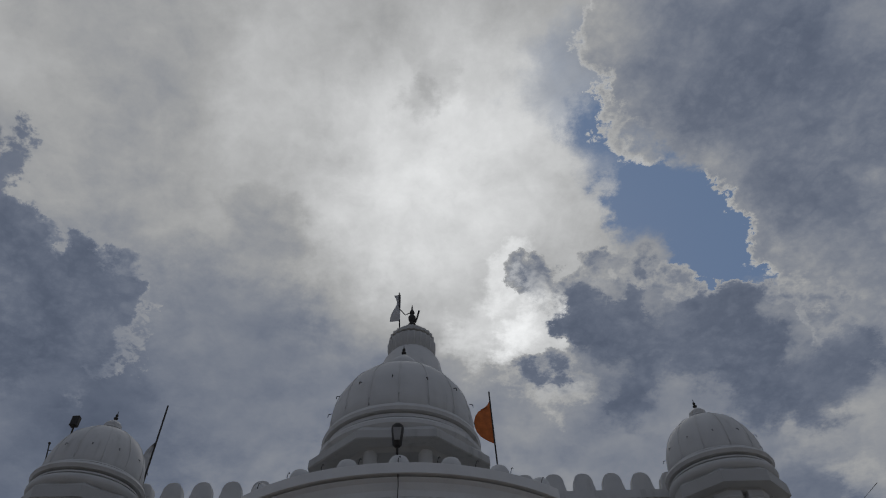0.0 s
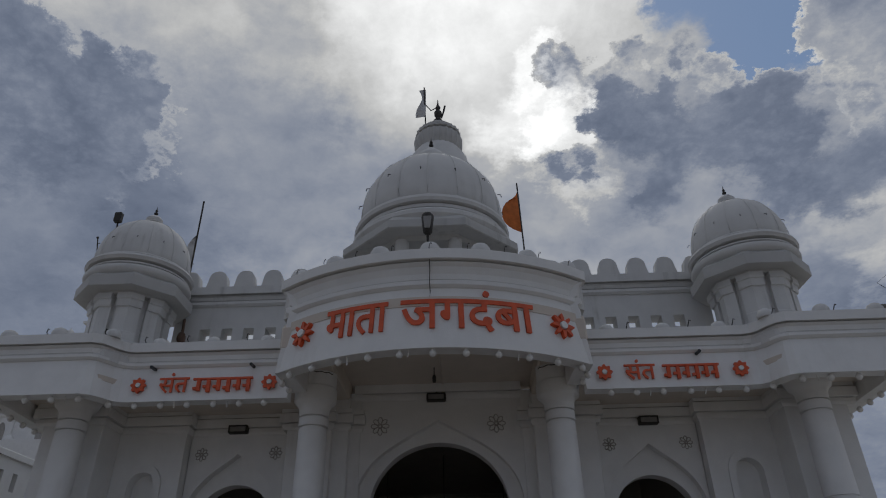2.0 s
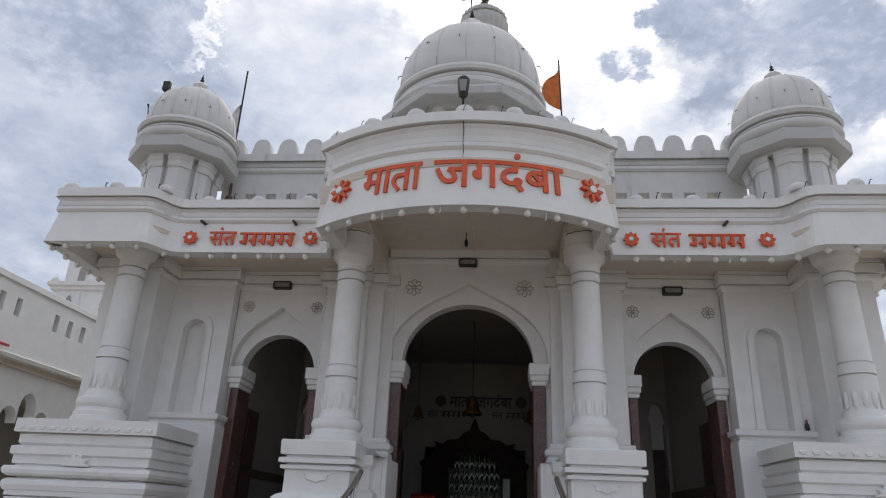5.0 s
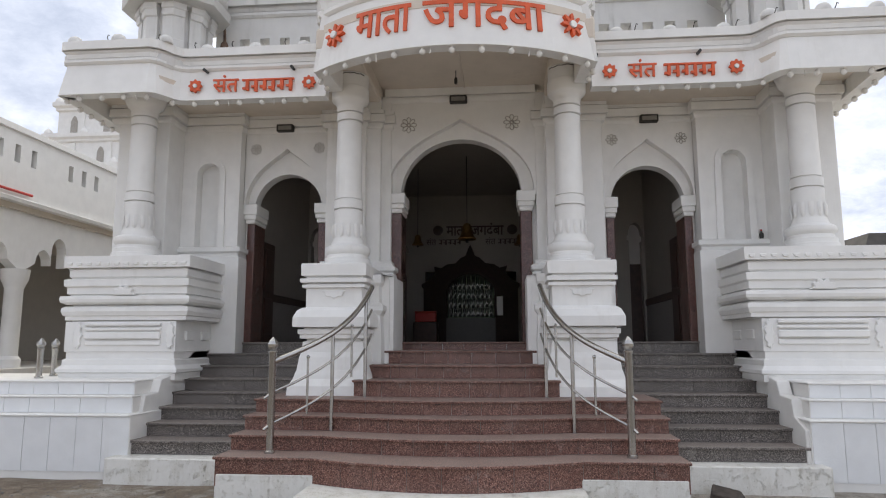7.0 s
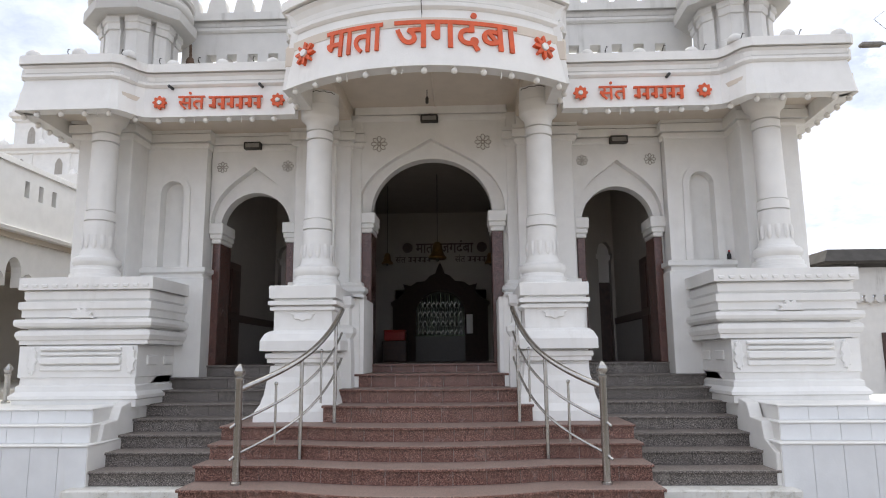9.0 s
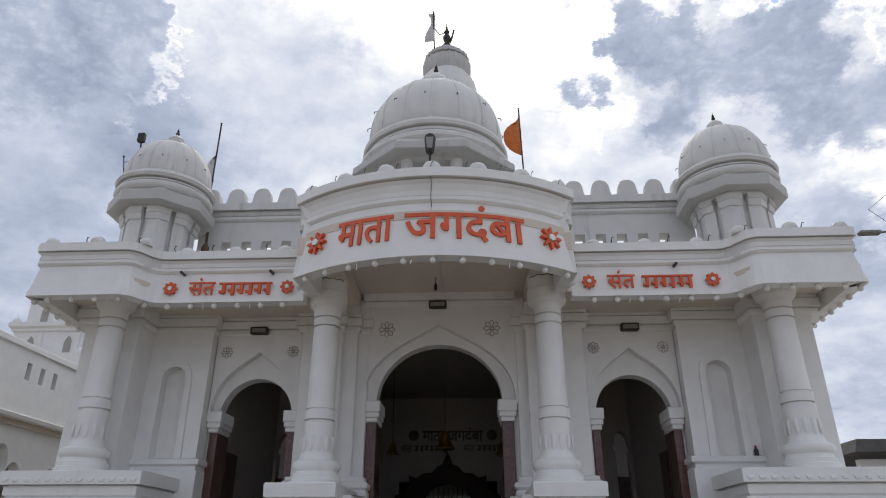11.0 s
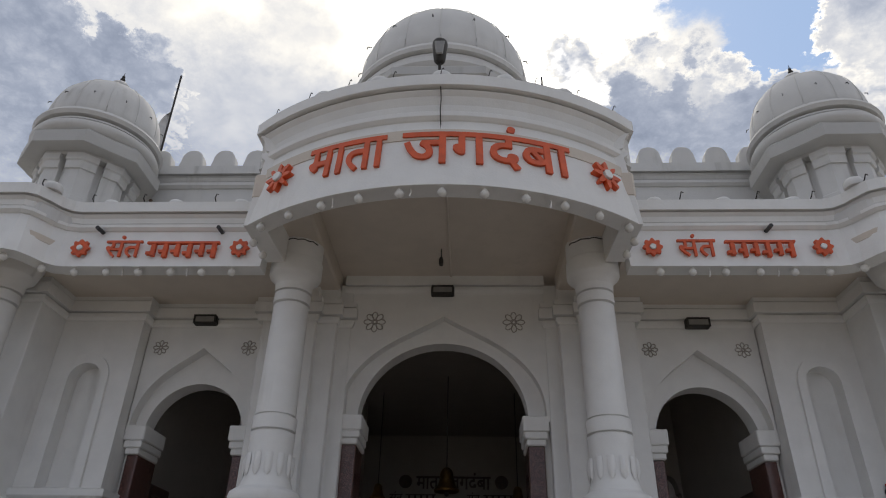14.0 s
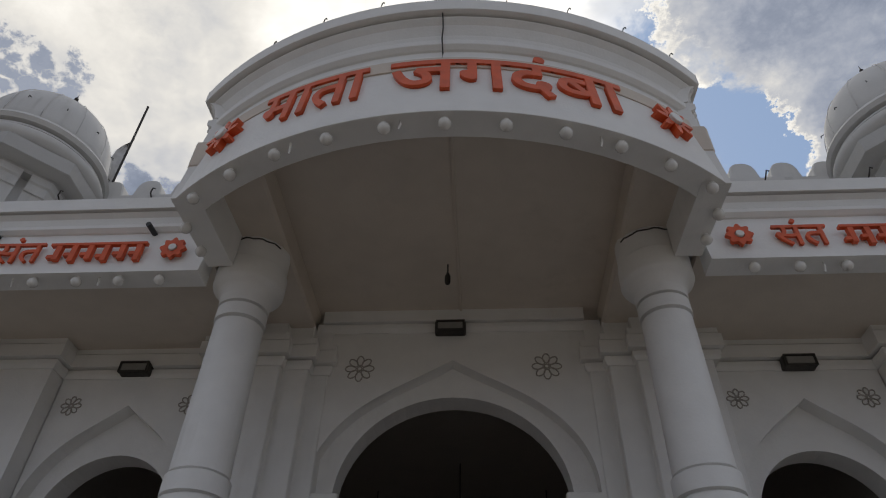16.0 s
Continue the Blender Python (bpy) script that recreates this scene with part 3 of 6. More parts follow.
# piers between the bays, niche bays and end piers, all as swept plans
for s in (-1, 1):
    right = s > 0

    def both(path):
        """The path for the right half, or mirrored."""
        return path if right else mirror(path)

    pier = [(1.02, 0.35), (1.02, -0.10), (1.16, -0.10), (1.16, -0.19), (1.36, -0.19), (1.36, -0.26), (1.92, -0.26), (1.92, -0.12), (1.95, -0.12), (1.95, 0.35)]
    poly = pier if right else [(-x, y) for x, y in reversed(pier)]
    structure("wall_pier", Mesh().slab(poly, LAND - 0.6, 5.0), WHITE, "clustered white pilaster between the arches", 0.008)
    niche = [(3.18, 0.35), (3.18, -0.2), (3.25, -0.26), (4.02, -0.26), (4.02, -0.72), (4.75, -0.72), (4.80, -0.4), (4.80, 0.35)]
    body = niche if right else [(-x, y) for x, y in reversed(niche)]
    structure("wall_end_pier", Mesh().slab([(sx, y) for sx, y in body if abs(sx) > 4.0], 1.0, TOP), WHITE, "plain white end pier", 0.008)
    c = s * 3.63
    arch_o = arch_points(c, 0.24, 3.86, 0.27, 20)
    x0, x1 = c - 0.45, c + 0.40 if right else c + 0.45
    x0, x1 = (3.18, 4.03) if right else (-4.03, -3.18)
    bay("wall_niche_bay", x0, x1, -0.26, -0.10, 2.78, TOP, arch_points(c, 0.165, 3.86, 0.165, 20), "white wall panel with a shallow round-headed niche")
    structure("niche_back", Mesh().box(x0 + 0.006, x1 - 0.006, -0.12, 0.3, 1.0, TOP - 0.005), WHITE, "white wall behind the niche")
    inner, outer = arch_points(c, 0.165, 3.86, 0.165, 20), arch_o
    band_trim("trim_niche", [(c + 0.165, 2.8)] + inner + [(c - 0.165, 2.8)], [(c + 0.26, 2.8)] + outer + [(c - 0.26, 2.8)], -0.259, 0.035, label="raised band round a niche")
    lo = both([(3.16, 0.3), (3.16, -0.28), (4.02, -0.28)])
    m = Mesh().sweep([(-0.3, 1.0), (0.03, 1.0), (0.03, 2.66), (0.0, 2.68), (0.0, 2.72), (0.05, 2.74), (0.05, 2.80), (-0.02, 2.82), (-0.3, 2.82)], lo)
    structure("wall_dado", m, WHITE, "plain white wall foot with a moulded ledge", 0.004)
    # cornice under the soffit following the wall
    run = both([(1.02, 0.2), (1.02, -0.10), (1.16, -0.10), (1.16, -0.19), (1.36, -0.19), (1.36, -0.26), (1.95, -0.26), (1.95, -0.085), (3.18, -0.085), (3.18, -0.26), (4.02, -0.26), (4.02, -0.72), (4.82, -0.72), (4.82, 0.5)])
    m = Mesh().sweep([(-0.05, 4.50), (0.015, 4.50), (0.03, 4.53), (0.03, 4.572), (-0.02, 4.575), (-0.02, 4.588), (0.06, 4.59), (0.06, 4.70), (-0.01, 4.703), (-0.01, 4.712), (0.045, 4.715), (0.045, 4.77), (-0.05, 4.77)], run)
    structure("cornice_under_soffit", m, WHITE, "white moulding below the soffit", category="trim")
    # ledge at pedestal height round the pier
    run = both([(1.0, 0.1), (1.0, -0.21), (1.34, -0.21), (1.34, -0.3), (1.95, -0.3), (1.95, 0.1)])
    m = Mesh().sweep([(-0.1, LAND - 0.5), (0.06, LAND - 0.5), (0.06, 2.40), (0.04, 2.42), (0.075, 2.45), (0.075, 2.50), (0.02, 2.54), (0.02, 2.58), (-0.1, 2.6)], run)
    structure("pier_foot", m, WHITE, "white moulded foot of the pilaster", 0.004)
m = Mesh().sweep([(-0.02, 4.90), (0.012, 4.90), (0.03, 4.94), (0.03, 4.975), (-0.01, 4.977), (-0.01, 4.988), (0.05, 4.99), (0.05, 5.11), (-0.02, 5.11)], [(CX - 1.075, -0.085), (CX + 1.075, -0.085)])
structure("cornice_under_soffit", m, WHITE, "white moulding above the main arch", category="trim")

# ---- canopies ----
R_ARC, C_ARC = 2.57, 0.05
PORCH_L = math.degrees(math.asin(1.66 / R_ARC))
ARC = [(R_ARC * math.sin(a), C_ARC - R_ARC * math.cos(a)) for a in [radians(-PORCH_L + 2 * PORCH_L * i / 40) for i in range(41)]]
porch_path = [(-1.60, -1.30)] + [(-1.66, ARC[0][1])] + ARC[1:-1] + [(1.66, ARC[-1][1])] + [(1.60, -1.30)]
prof = [(-0.18, 4.63), (-0.004, 4.63), (-0.085, 5.310), (-0.07, 5.315), (-0.045, 5.340), (-0.045, 5.385), (-0.11, 5.392), (-0.11, 5.402), (-0.08, 5.410), (-0.07, 5.470), (-0.04, 5.540), (-0.005, 5.575), (-0.005, 5.582), (-0.09, 5.584), (-0.09, 5.600), (0.035, 5.602), (0.035, 5.715), (-0.18, 5.735)]
back_of_band = [(1.655, -1.94), (1.63, -1.30)]
for path in (back_of_band, mirror(back_of_band)):
    structure("porch_fascia_end", Mesh().sweep([(d, z - 0.001) for d, z in prof], path), WHITE, "white end return of the porch fascia", 0.003)
structure("porch_fascia", Mesh().sweep(prof, porch_path[1:-1]), WHITE, "bowed white fascia of the porch with a stepped cornice", 0.003)
roof = [(x, y + 0.1) for x, y in porch_path[1:-1]] + [(1.6, 0.0), (-1.6, 0.0)]
structure("porch_roof", Mesh().slab(roof, 5.30, 5.60), WHITE_ROOF, "flat white porch roof")
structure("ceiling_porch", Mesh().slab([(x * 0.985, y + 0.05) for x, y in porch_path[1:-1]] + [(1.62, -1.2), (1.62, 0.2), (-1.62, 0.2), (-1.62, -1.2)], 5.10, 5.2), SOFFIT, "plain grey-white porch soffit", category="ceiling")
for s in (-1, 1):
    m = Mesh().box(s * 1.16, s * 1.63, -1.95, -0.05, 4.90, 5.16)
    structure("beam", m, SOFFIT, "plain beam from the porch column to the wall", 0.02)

    right = s > 0
    bay_path = [(1.66, -1.36), (3.48, -1.36), (3.56, -1.38), (3.62, -1.44), (3.68, -1.56), (3.74, -1.65), (3.84, -1.70), (4.98, -1.70), (5.03, -1.66), (5.10, -0.6), (5.14, 0.6), (5.2, 3.0)]
    path = bay_path if right else mirror(bay_path)
    prof2 = [(-0.180, 4.560), (-0.005, 4.560), (-0.080, 4.970), (-0.065, 4.975), (-0.040, 5.000), (-0.040, 5.030), (-0.110, 5.037), (-0.110, 5.047), (-0.070, 5.060), (-0.060, 5.110), (-0.025, 5.138), (-0.120, 5.140), (-0.120, 5.154), (-0.005, 5.156), (-0.005, 5.265), (-0.180, 5.280)]
    structure("side_fascia", Mesh().sweep(prof2, path), WHITE, "white balcony fascia with a moulded cornice turning round the corner bay")
    poly = [(x, y + 0.08) for x, y in bay_path] + [(1.66, 3.0)]
    poly = poly if right else [(-x, y) for x, y in reversed(poly)]
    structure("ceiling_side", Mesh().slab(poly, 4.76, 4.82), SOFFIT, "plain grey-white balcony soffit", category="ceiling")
    structure("side_roof", Mesh().slab(poly, 5.0, 5.12), WHITE_ROOF, "flat white roof terrace")
    # terrace wall with slots, cornice and rounded merlons
    a, b = (1.5, 3.75) if right else (-3.75, -1.5)
    m = Mesh()
    zs0, zs1 = 5.86, 6.03
    m.box(a, b, 0.0, 0.25, 5.1, zs0).box(a, b, 0.0, 0.25, zs1, 6.62)
    lo, hi, gap = (2.05, 3.3, 0.31) if right else (-3.3, -2.05, 0.31)
    cuts = [lo + gap * i for i in range(5)]
    last = a
    for q in cuts:
        m.box(last, q - 0.075, 0.0, 0.25, zs0, zs1)
        last = q + 0.075
    m.box(last, b, 0.0, 0.25, zs0, zs1)
    structure("wall_terrace", m, WHITE_ROOF, "white terrace wall with a row of square slots")
    line = [(a, 0.0), (b, 0.0)]
    m = Mesh().sweep([(-0.05, 6.36), (0.02, 6.36), (0.05, 6.39), (0.05, 6.43), (-0.03, 6.436), (-0.03, 6.446), (0.02, 6.46), (0.04, 6.50), (0.07, 6.512), (-0.03, 6.514), (-0.03, 6.530), (0.09, 6.532), (0.09, 6.65), (-0.2, 6.66)], line)
    structure("cornice_terrace", m, WHITE_ROOF, "moulded cornice under the merlons", category="trim")
    row = thing("merlon_row", "row of rounded white merlons along the terrace wall", "battlement", "merlon rows", "structure")
    for i in range(6):
        x = (1.62 + 0.405 * i) * s
        out = [(x - 0.165, 6.655), (x + 0.165, 6.655), (x + 0.135, 6.80)] + [(x + 0.135 * math.cos(math.pi * j / 10) ** 0.8 if j < 5 else x - 0.135 * abs(math.cos(math.pi * j / 10)) ** 0.8, 6.80 + 0.15 * math.sin(math.pi * j / 10)) for j in range(1, 10)] + [(x - 0.135, 6.80)]
        part("merlon", Mesh().prism(out, -0.02, 0.13), WHITE_ROOF, row, bevel=0.012)
structure("wall_behind_dome", Mesh().box(-1.5, 1.5, 0.0, 0.25, 5.5, 6.62), WHITE_ROOF, "white terrace wall behind the dome")


# ---- columns, pedestals, plinths ----
def petal_mesh(r):
    m = Mesh()
    pts, faces = [], []
    for j in range(7):
        v = j / 6
        wdt = 0.034 * (1 - v ** 3) ** 0.5 * (0.85 + 0.3 * v)
        for i in range(5):
            u = -1 + i / 2
            a = u * wdt / r
            rr = r + 0.003 + 0.02 * (1 - u * u) * math.sin(math.pi * (0.15 + 0.8 * v))
            pts.append((rr * math.sin(a), -rr * math.cos(a), 0.18 - 0.18 * v))
    faces = [(j * 5 + i, j * 5 + i + 1, (j + 1) * 5 + i + 1, (j + 1) * 5 + i) for j in range(6) for i in range(4)]
    m.add(pts, faces)
    m.soft = True
    return m.data("petal", WHITE)


PETAL = petal_mesh(0.185)


def column(x, y, z, top, label):
    """Round column with torus base, lotus petals, ring bands and a flared capital."""
    c = thing("column", label, "column", "porch columns", at=(x, y, z))
    h = top - z
    part("base", Mesh().lathe([(0.305, 0), (0.305, 0.05), (0.285, 0.06), (0.285, 0.11), (0.26, 0.125), (0.25, 0.16), (0.275, 0.185), (0.285, 0.22), (0.275, 0.255), (0.24, 0.28), (0.215, 0.29), (0.20, 0.33), (0.195, 0.345)], seg=40), WHITE, c)
    shaft = [(0.195, 0.345), (0.182, 0.38), (0.180, 0.60), (0.184, 0.70), (0.184, 0.725), (0.150, 0.729), (0.150, 0.744), (0.184, 0.748), (0.184, 0.845), (0.184, 0.855), (0.150, 0.859), (0.150, 0.874), (0.169, 0.878)]
    k = 1.88 if h > 2.3 else 1.76
    shaft += [(0.163, 0.9 + (k - 0.9) * 0.5), (0.158, k), (0.13, k + 0.004), (0.13, k + 0.018), (0.167, k + 0.022), (0.165, k + 0.115), (0.13, k + 0.119), (0.13, k + 0.133), (0.166, k + 0.137), (0.17, k + 0.20)]
    part("shaft", Mesh().lathe(shaft, seg=40), WHITE, c)
    part("capital", Mesh().lathe([(0.17, k + 0.20), (0.178, k + 0.235), (0.205, k + 0.27), (0.232, k + 0.29), (0.24, k + 0.31), (0.24 if h > 2.3 else 0.285, h - 0.2 if h > 2.3 else h), (0.215, h - 0.19 if h > 2.3 else h + 0.001), (0.23, h - 0.17 if h > 2.3 else h + 0.002), (0.23, h + 0.004)], seg=40), WHITE, c)
    for i in range(12):
        p = part("petal", PETAL, None, c)
        p.matrix_basis = pose(0, 0, 0.37, 0, 0, 30 * i + 15)
    return c


def tiered(name, x0, x1, y0, y1, levels, mat, parent, bevel=0.008):
    """A moulded block: levels of (outset, z) round a rectangular plan."""
    path = [(x0, y1), (x0, y0), (x1, y0), (x1, y1)]
    prof = [(-0.25, levels[0][1])] + levels + [(-0.25, levels[-1][1])]
    m = Mesh().sweep(prof, path)
    m.box(x0 + 0.2, x1 - 0.2, y0 + 0.2, y1, levels[0][1], levels[-1][1])
    return part(name, m, mat, parent, bevel=0.0)


PED = [(0.14, 0.86), (0.13, 0.98), (0.08, 1.06), (0.07, 1.10), (0.05, 1.16), (0.03, 1.30), (0.01, 1.36), (0.0, 1.48), (-0.04, 1.49), (-0.04, 1.505), (0.03, 1.52), (0.03, 1.56), (0.05, 1.57), (0.05, 1.62), (-0.01, 1.625), (-0.01, 1.64), (0.10, 1.65), (0.10, 1.76), (0.06, 1.84), (0.02, 1.87),
       (-0.02, 1.88), (-0.02, 2.10), (0.02, 2.11), (0.02, 2.145), (-0.03, 2.15), (-0.03, 2.162), (0.04, 2.17), (0.04, 2.215), (-0.02, 2.225), (-0.02, 2.24), (0.03, 2.25), (0.035, 2.38)]
for s in (-1, 1):
    p = thing("pedestal", "white moulded pedestal carrying a porch column beside the red stairs", "pedestal", "column pedestals")
    x0, x1 = sorted((s * 1.08, s * 1.79))
    tiered("block", x0, x1, -1.60, -0.28, PED, WHITE, p)
    part("cap", Mesh().box(x0 - 0.03, x1 + 0.03, -1.63, -0.28, 2.375, 2.395), WHITE, p, bevel=0.006)
    # narrower inner shoulder next to the door
    xi0, xi1 = sorted((s * 0.98, s * 1.09))
    tiered("shoulder", xi0 if s > 0 else xi0 , xi1, -1.15, -0.1, [(0.04, 0.9), (0.04, 1.5), (0.02, 1.8), (0.06, 1.86), (0.06, 1.92), (0.0, 1.96), (0.0, 2.16), (0.03, 2.2), (0.03, 2.3)], WHITE, p)
    scroll = [(0.13 * math.cos(a) * (1 + 0.10 * math.cos(8 * a)), 2.075 + 0.085 * math.sin(a) * (1 + 0.10 * math.cos(8 * a))) for a in [math.pi + math.pi * i / 24 for i in range(25)]]
    part("scallop", Mesh().prism([(s * 1.435 + q, z) for q, z in scroll], -1.60, -1.57), WHITE, p, "shell-shaped relief", 0.006)
    column(1.375 if s > 0 else -1.40, -1.08, 2.39, 4.92, "round white column with lotus petals on a moulded pedestal")

PLINTH = [(0.02, 1.02), (0.02, 1.10), (0.05, 1.115), (0.05, 1.15), (0.02, 1.18), (0.0, 1.20), (0.0, 1.26), (-0.03, 1.28), (-0.03, 1.36), (-0.01, 1.365), (-0.01, 1.735), (-0.06, 1.738), (-0.06, 1.75), (0.0, 1.752), (0.0, 1.80), (0.02, 1.81), (0.04, 1.86), (0.035, 1.90), (0.0, 1.925), (-0.06, 1.928), (-0.06, 1.945),
          (0.0, 1.947), (0.05, 1.975), (0.06, 2.01), (0.05, 2.05), (-0.03, 2.06), (-0.03, 2.075), (0.0, 2.08), (0.0, 2.16), (0.03, 2.18), (0.03, 2.26), (-0.04, 2.275), (-0.01, 2.30), (-0.01, 2.38), (0.0, 2.39), (-0.04, 2.392), (-0.04, 2.406), (0.04, 2.41), (0.04, 2.555)]
for s in (-1, 1):
    p = thing("plinth", "large white moulded plinth with relief panels beside the side stairs", "plinth", "corner plinths")
    x0, x1 = sorted((s * 3.36, s * 4.93))
    tiered("block", x0, x1, -1.32, -0.2, PLINTH[10:], WHITE, p)
    # the foot stands back from the flight, under the overhanging upper block
    y0, y1 = sorted((s * 3.47, s * 4.93))
    tiered("foot", y0, y1, -1.32, -0.2, PLINTH[:11], WHITE, p)
    part("top_slab", Mesh().box(x0 - 0.02, x1 + 0.02, -1.34, -0.3, 2.54, 2.56), WHITE, p, bevel=0.005)
    c = (x0 + x1) / 2
    for i in range(13):
        xx = x0 + 0.04 + (x1 - x0 - 0.08) * i / 12
        part("dentil", Mesh().prism([(xx - 0.035, 2.455), (xx - 0.02, 2.435), (xx + 0.02, 2.435), (xx + 0.035, 2.455), (xx + 0.035, 2.475), (xx - 0.035, 2.475)], -1.375, -1.35), WHITE, p, bevel=0.005)
    for z0, z1, d in ((1.44, 1.50, 0.02), (1.52, 1.60, 0.045), (1.62, 1.66, 0.03), (1.68, 1.72, 0.04)):
        part("panel_bar", Mesh().box(c - 0.50, c + 0.48, -1.32 - d, -1.28, z0, z1), WHITE, p, bevel=0.01)
    for sx in (-1, 1):
        leaf = []
        for i in range(26):
            a = 2 * math.pi * i / 26
            leaf.append((c + sx * 0.60 + 0.05 * math.cos(a) * (1 + 0.28 * math.cos(9 * a)), 1.56 + 0.16 * math.sin(a) * (1 + 0.10 * math.cos(9 * a))))
        part("leaf_relief", Mesh().prism(leaf, -1.345, -1.30), WHITE, p, "carved leaf relief", 0.008)
    fan = [(c + s * 0.02 + 0.13 * math.cos(a) * (1 + 0.18 * math.cos(10 * a)), 2.06 + 0.11 * math.sin(a) * (1 + 0.18 * math.cos(10 * a))) for a in [math.pi * i / 20 for i in range(21)]]
    part("fan_relief", Mesh().prism(fan, -1.385, -1.30), WHITE, p, "fan-shaped relief", 0.008)
    for y in (-0.95, -0.5):
        part("side_relief", Mesh().box(s * 3.455, s * 3.50, y - 0.12, y + 0.12, 1.50, 1.62), WHITE, p, bevel=0.01)
    column(s * 4.22, -1.02, 2.56, 4.77, "round white column with lotus petals on a corner plinth")
    # low tiled terraces in front of the plinth
    base = [(3.46, -0.1), (3.46, -1.9), (9.5, -1.9), (9.5, -0.1)]
    edge_in = 3.70 if s > 0 else 3.64
    low = thing("low_wall", "stepped low wall faced with white tiles and a dusty foot", "low wall", "low walls", "structure")
    for z0, z1, k in ((-0.3, 0.70, 0.36), (0.70, 0.89, 0.22), (0.89, 1.05, 0.08)):
        xa, xb = sorted((s * (edge_in - k * 0.45), s * 9.5))
        part("tier", Mesh().box(xa, xb, -1.86 - k, -0.2, z0, z1 - 0.022), WHITE_LOW, low)
        part("ledge", Mesh().box(xa - 0.015, xb, -1.885 - k, -0.2, z1 - 0.021, z1), WHITE, low, bevel=0.006)
        nx = 11
        for i in range(nx):
            t0 = s * (edge_in + 0.01 - k * 0.45 + 0.3 * i)
            ta, tb = sorted((t0, t0 + s * 0.294))
            part("wall_tile", Mesh().box(ta, tb, -1.868 - k, -1.855 - k, max(z0, 0.10) + 0.004, z1 - 0.025), TILE, low)


# ---- domes ----
def octagon(r, turn=22.5):
    return [(r * math.cos(radians(turn + 45 * i)), r * math.sin(radians(turn + 45 * i))) for i in range(8)]


def kalash(parent, z, k, mat):
    """Small turned finial of stacked pots with a point."""
    m = Mesh().lathe([(0.03 * k, 0), (0.05 * k, 0.02 * k), (0.02 * k, 0.05 * k), (0.055 * k, 0.09 * k), (0.06 * k, 0.12 * k), (0.02 * k, 0.16 * k), (0.04 * k, 0.19 * k), (0.04 * k, 0.21 * k), (0.012 * k, 0.26 * k), (0.003 * k, 0.36 * k)], (0, 0, z), 14)
    return part("finial", m, mat, parent, "dark turned metal finial")


def dome_profile(r, h, n=14):
    """A dome a little wider than its foot, closing in a low point."""
    out = []
    for i in range(n + 1):
        a = math.pi / 2 * i / n
        bulge = 1.0 + 0.05 * math.sin(2 * a)
        out.append((max(r * math.cos(a) ** 0.92 * bulge, 0.06 * r), h * math.sin(a)))
    return out


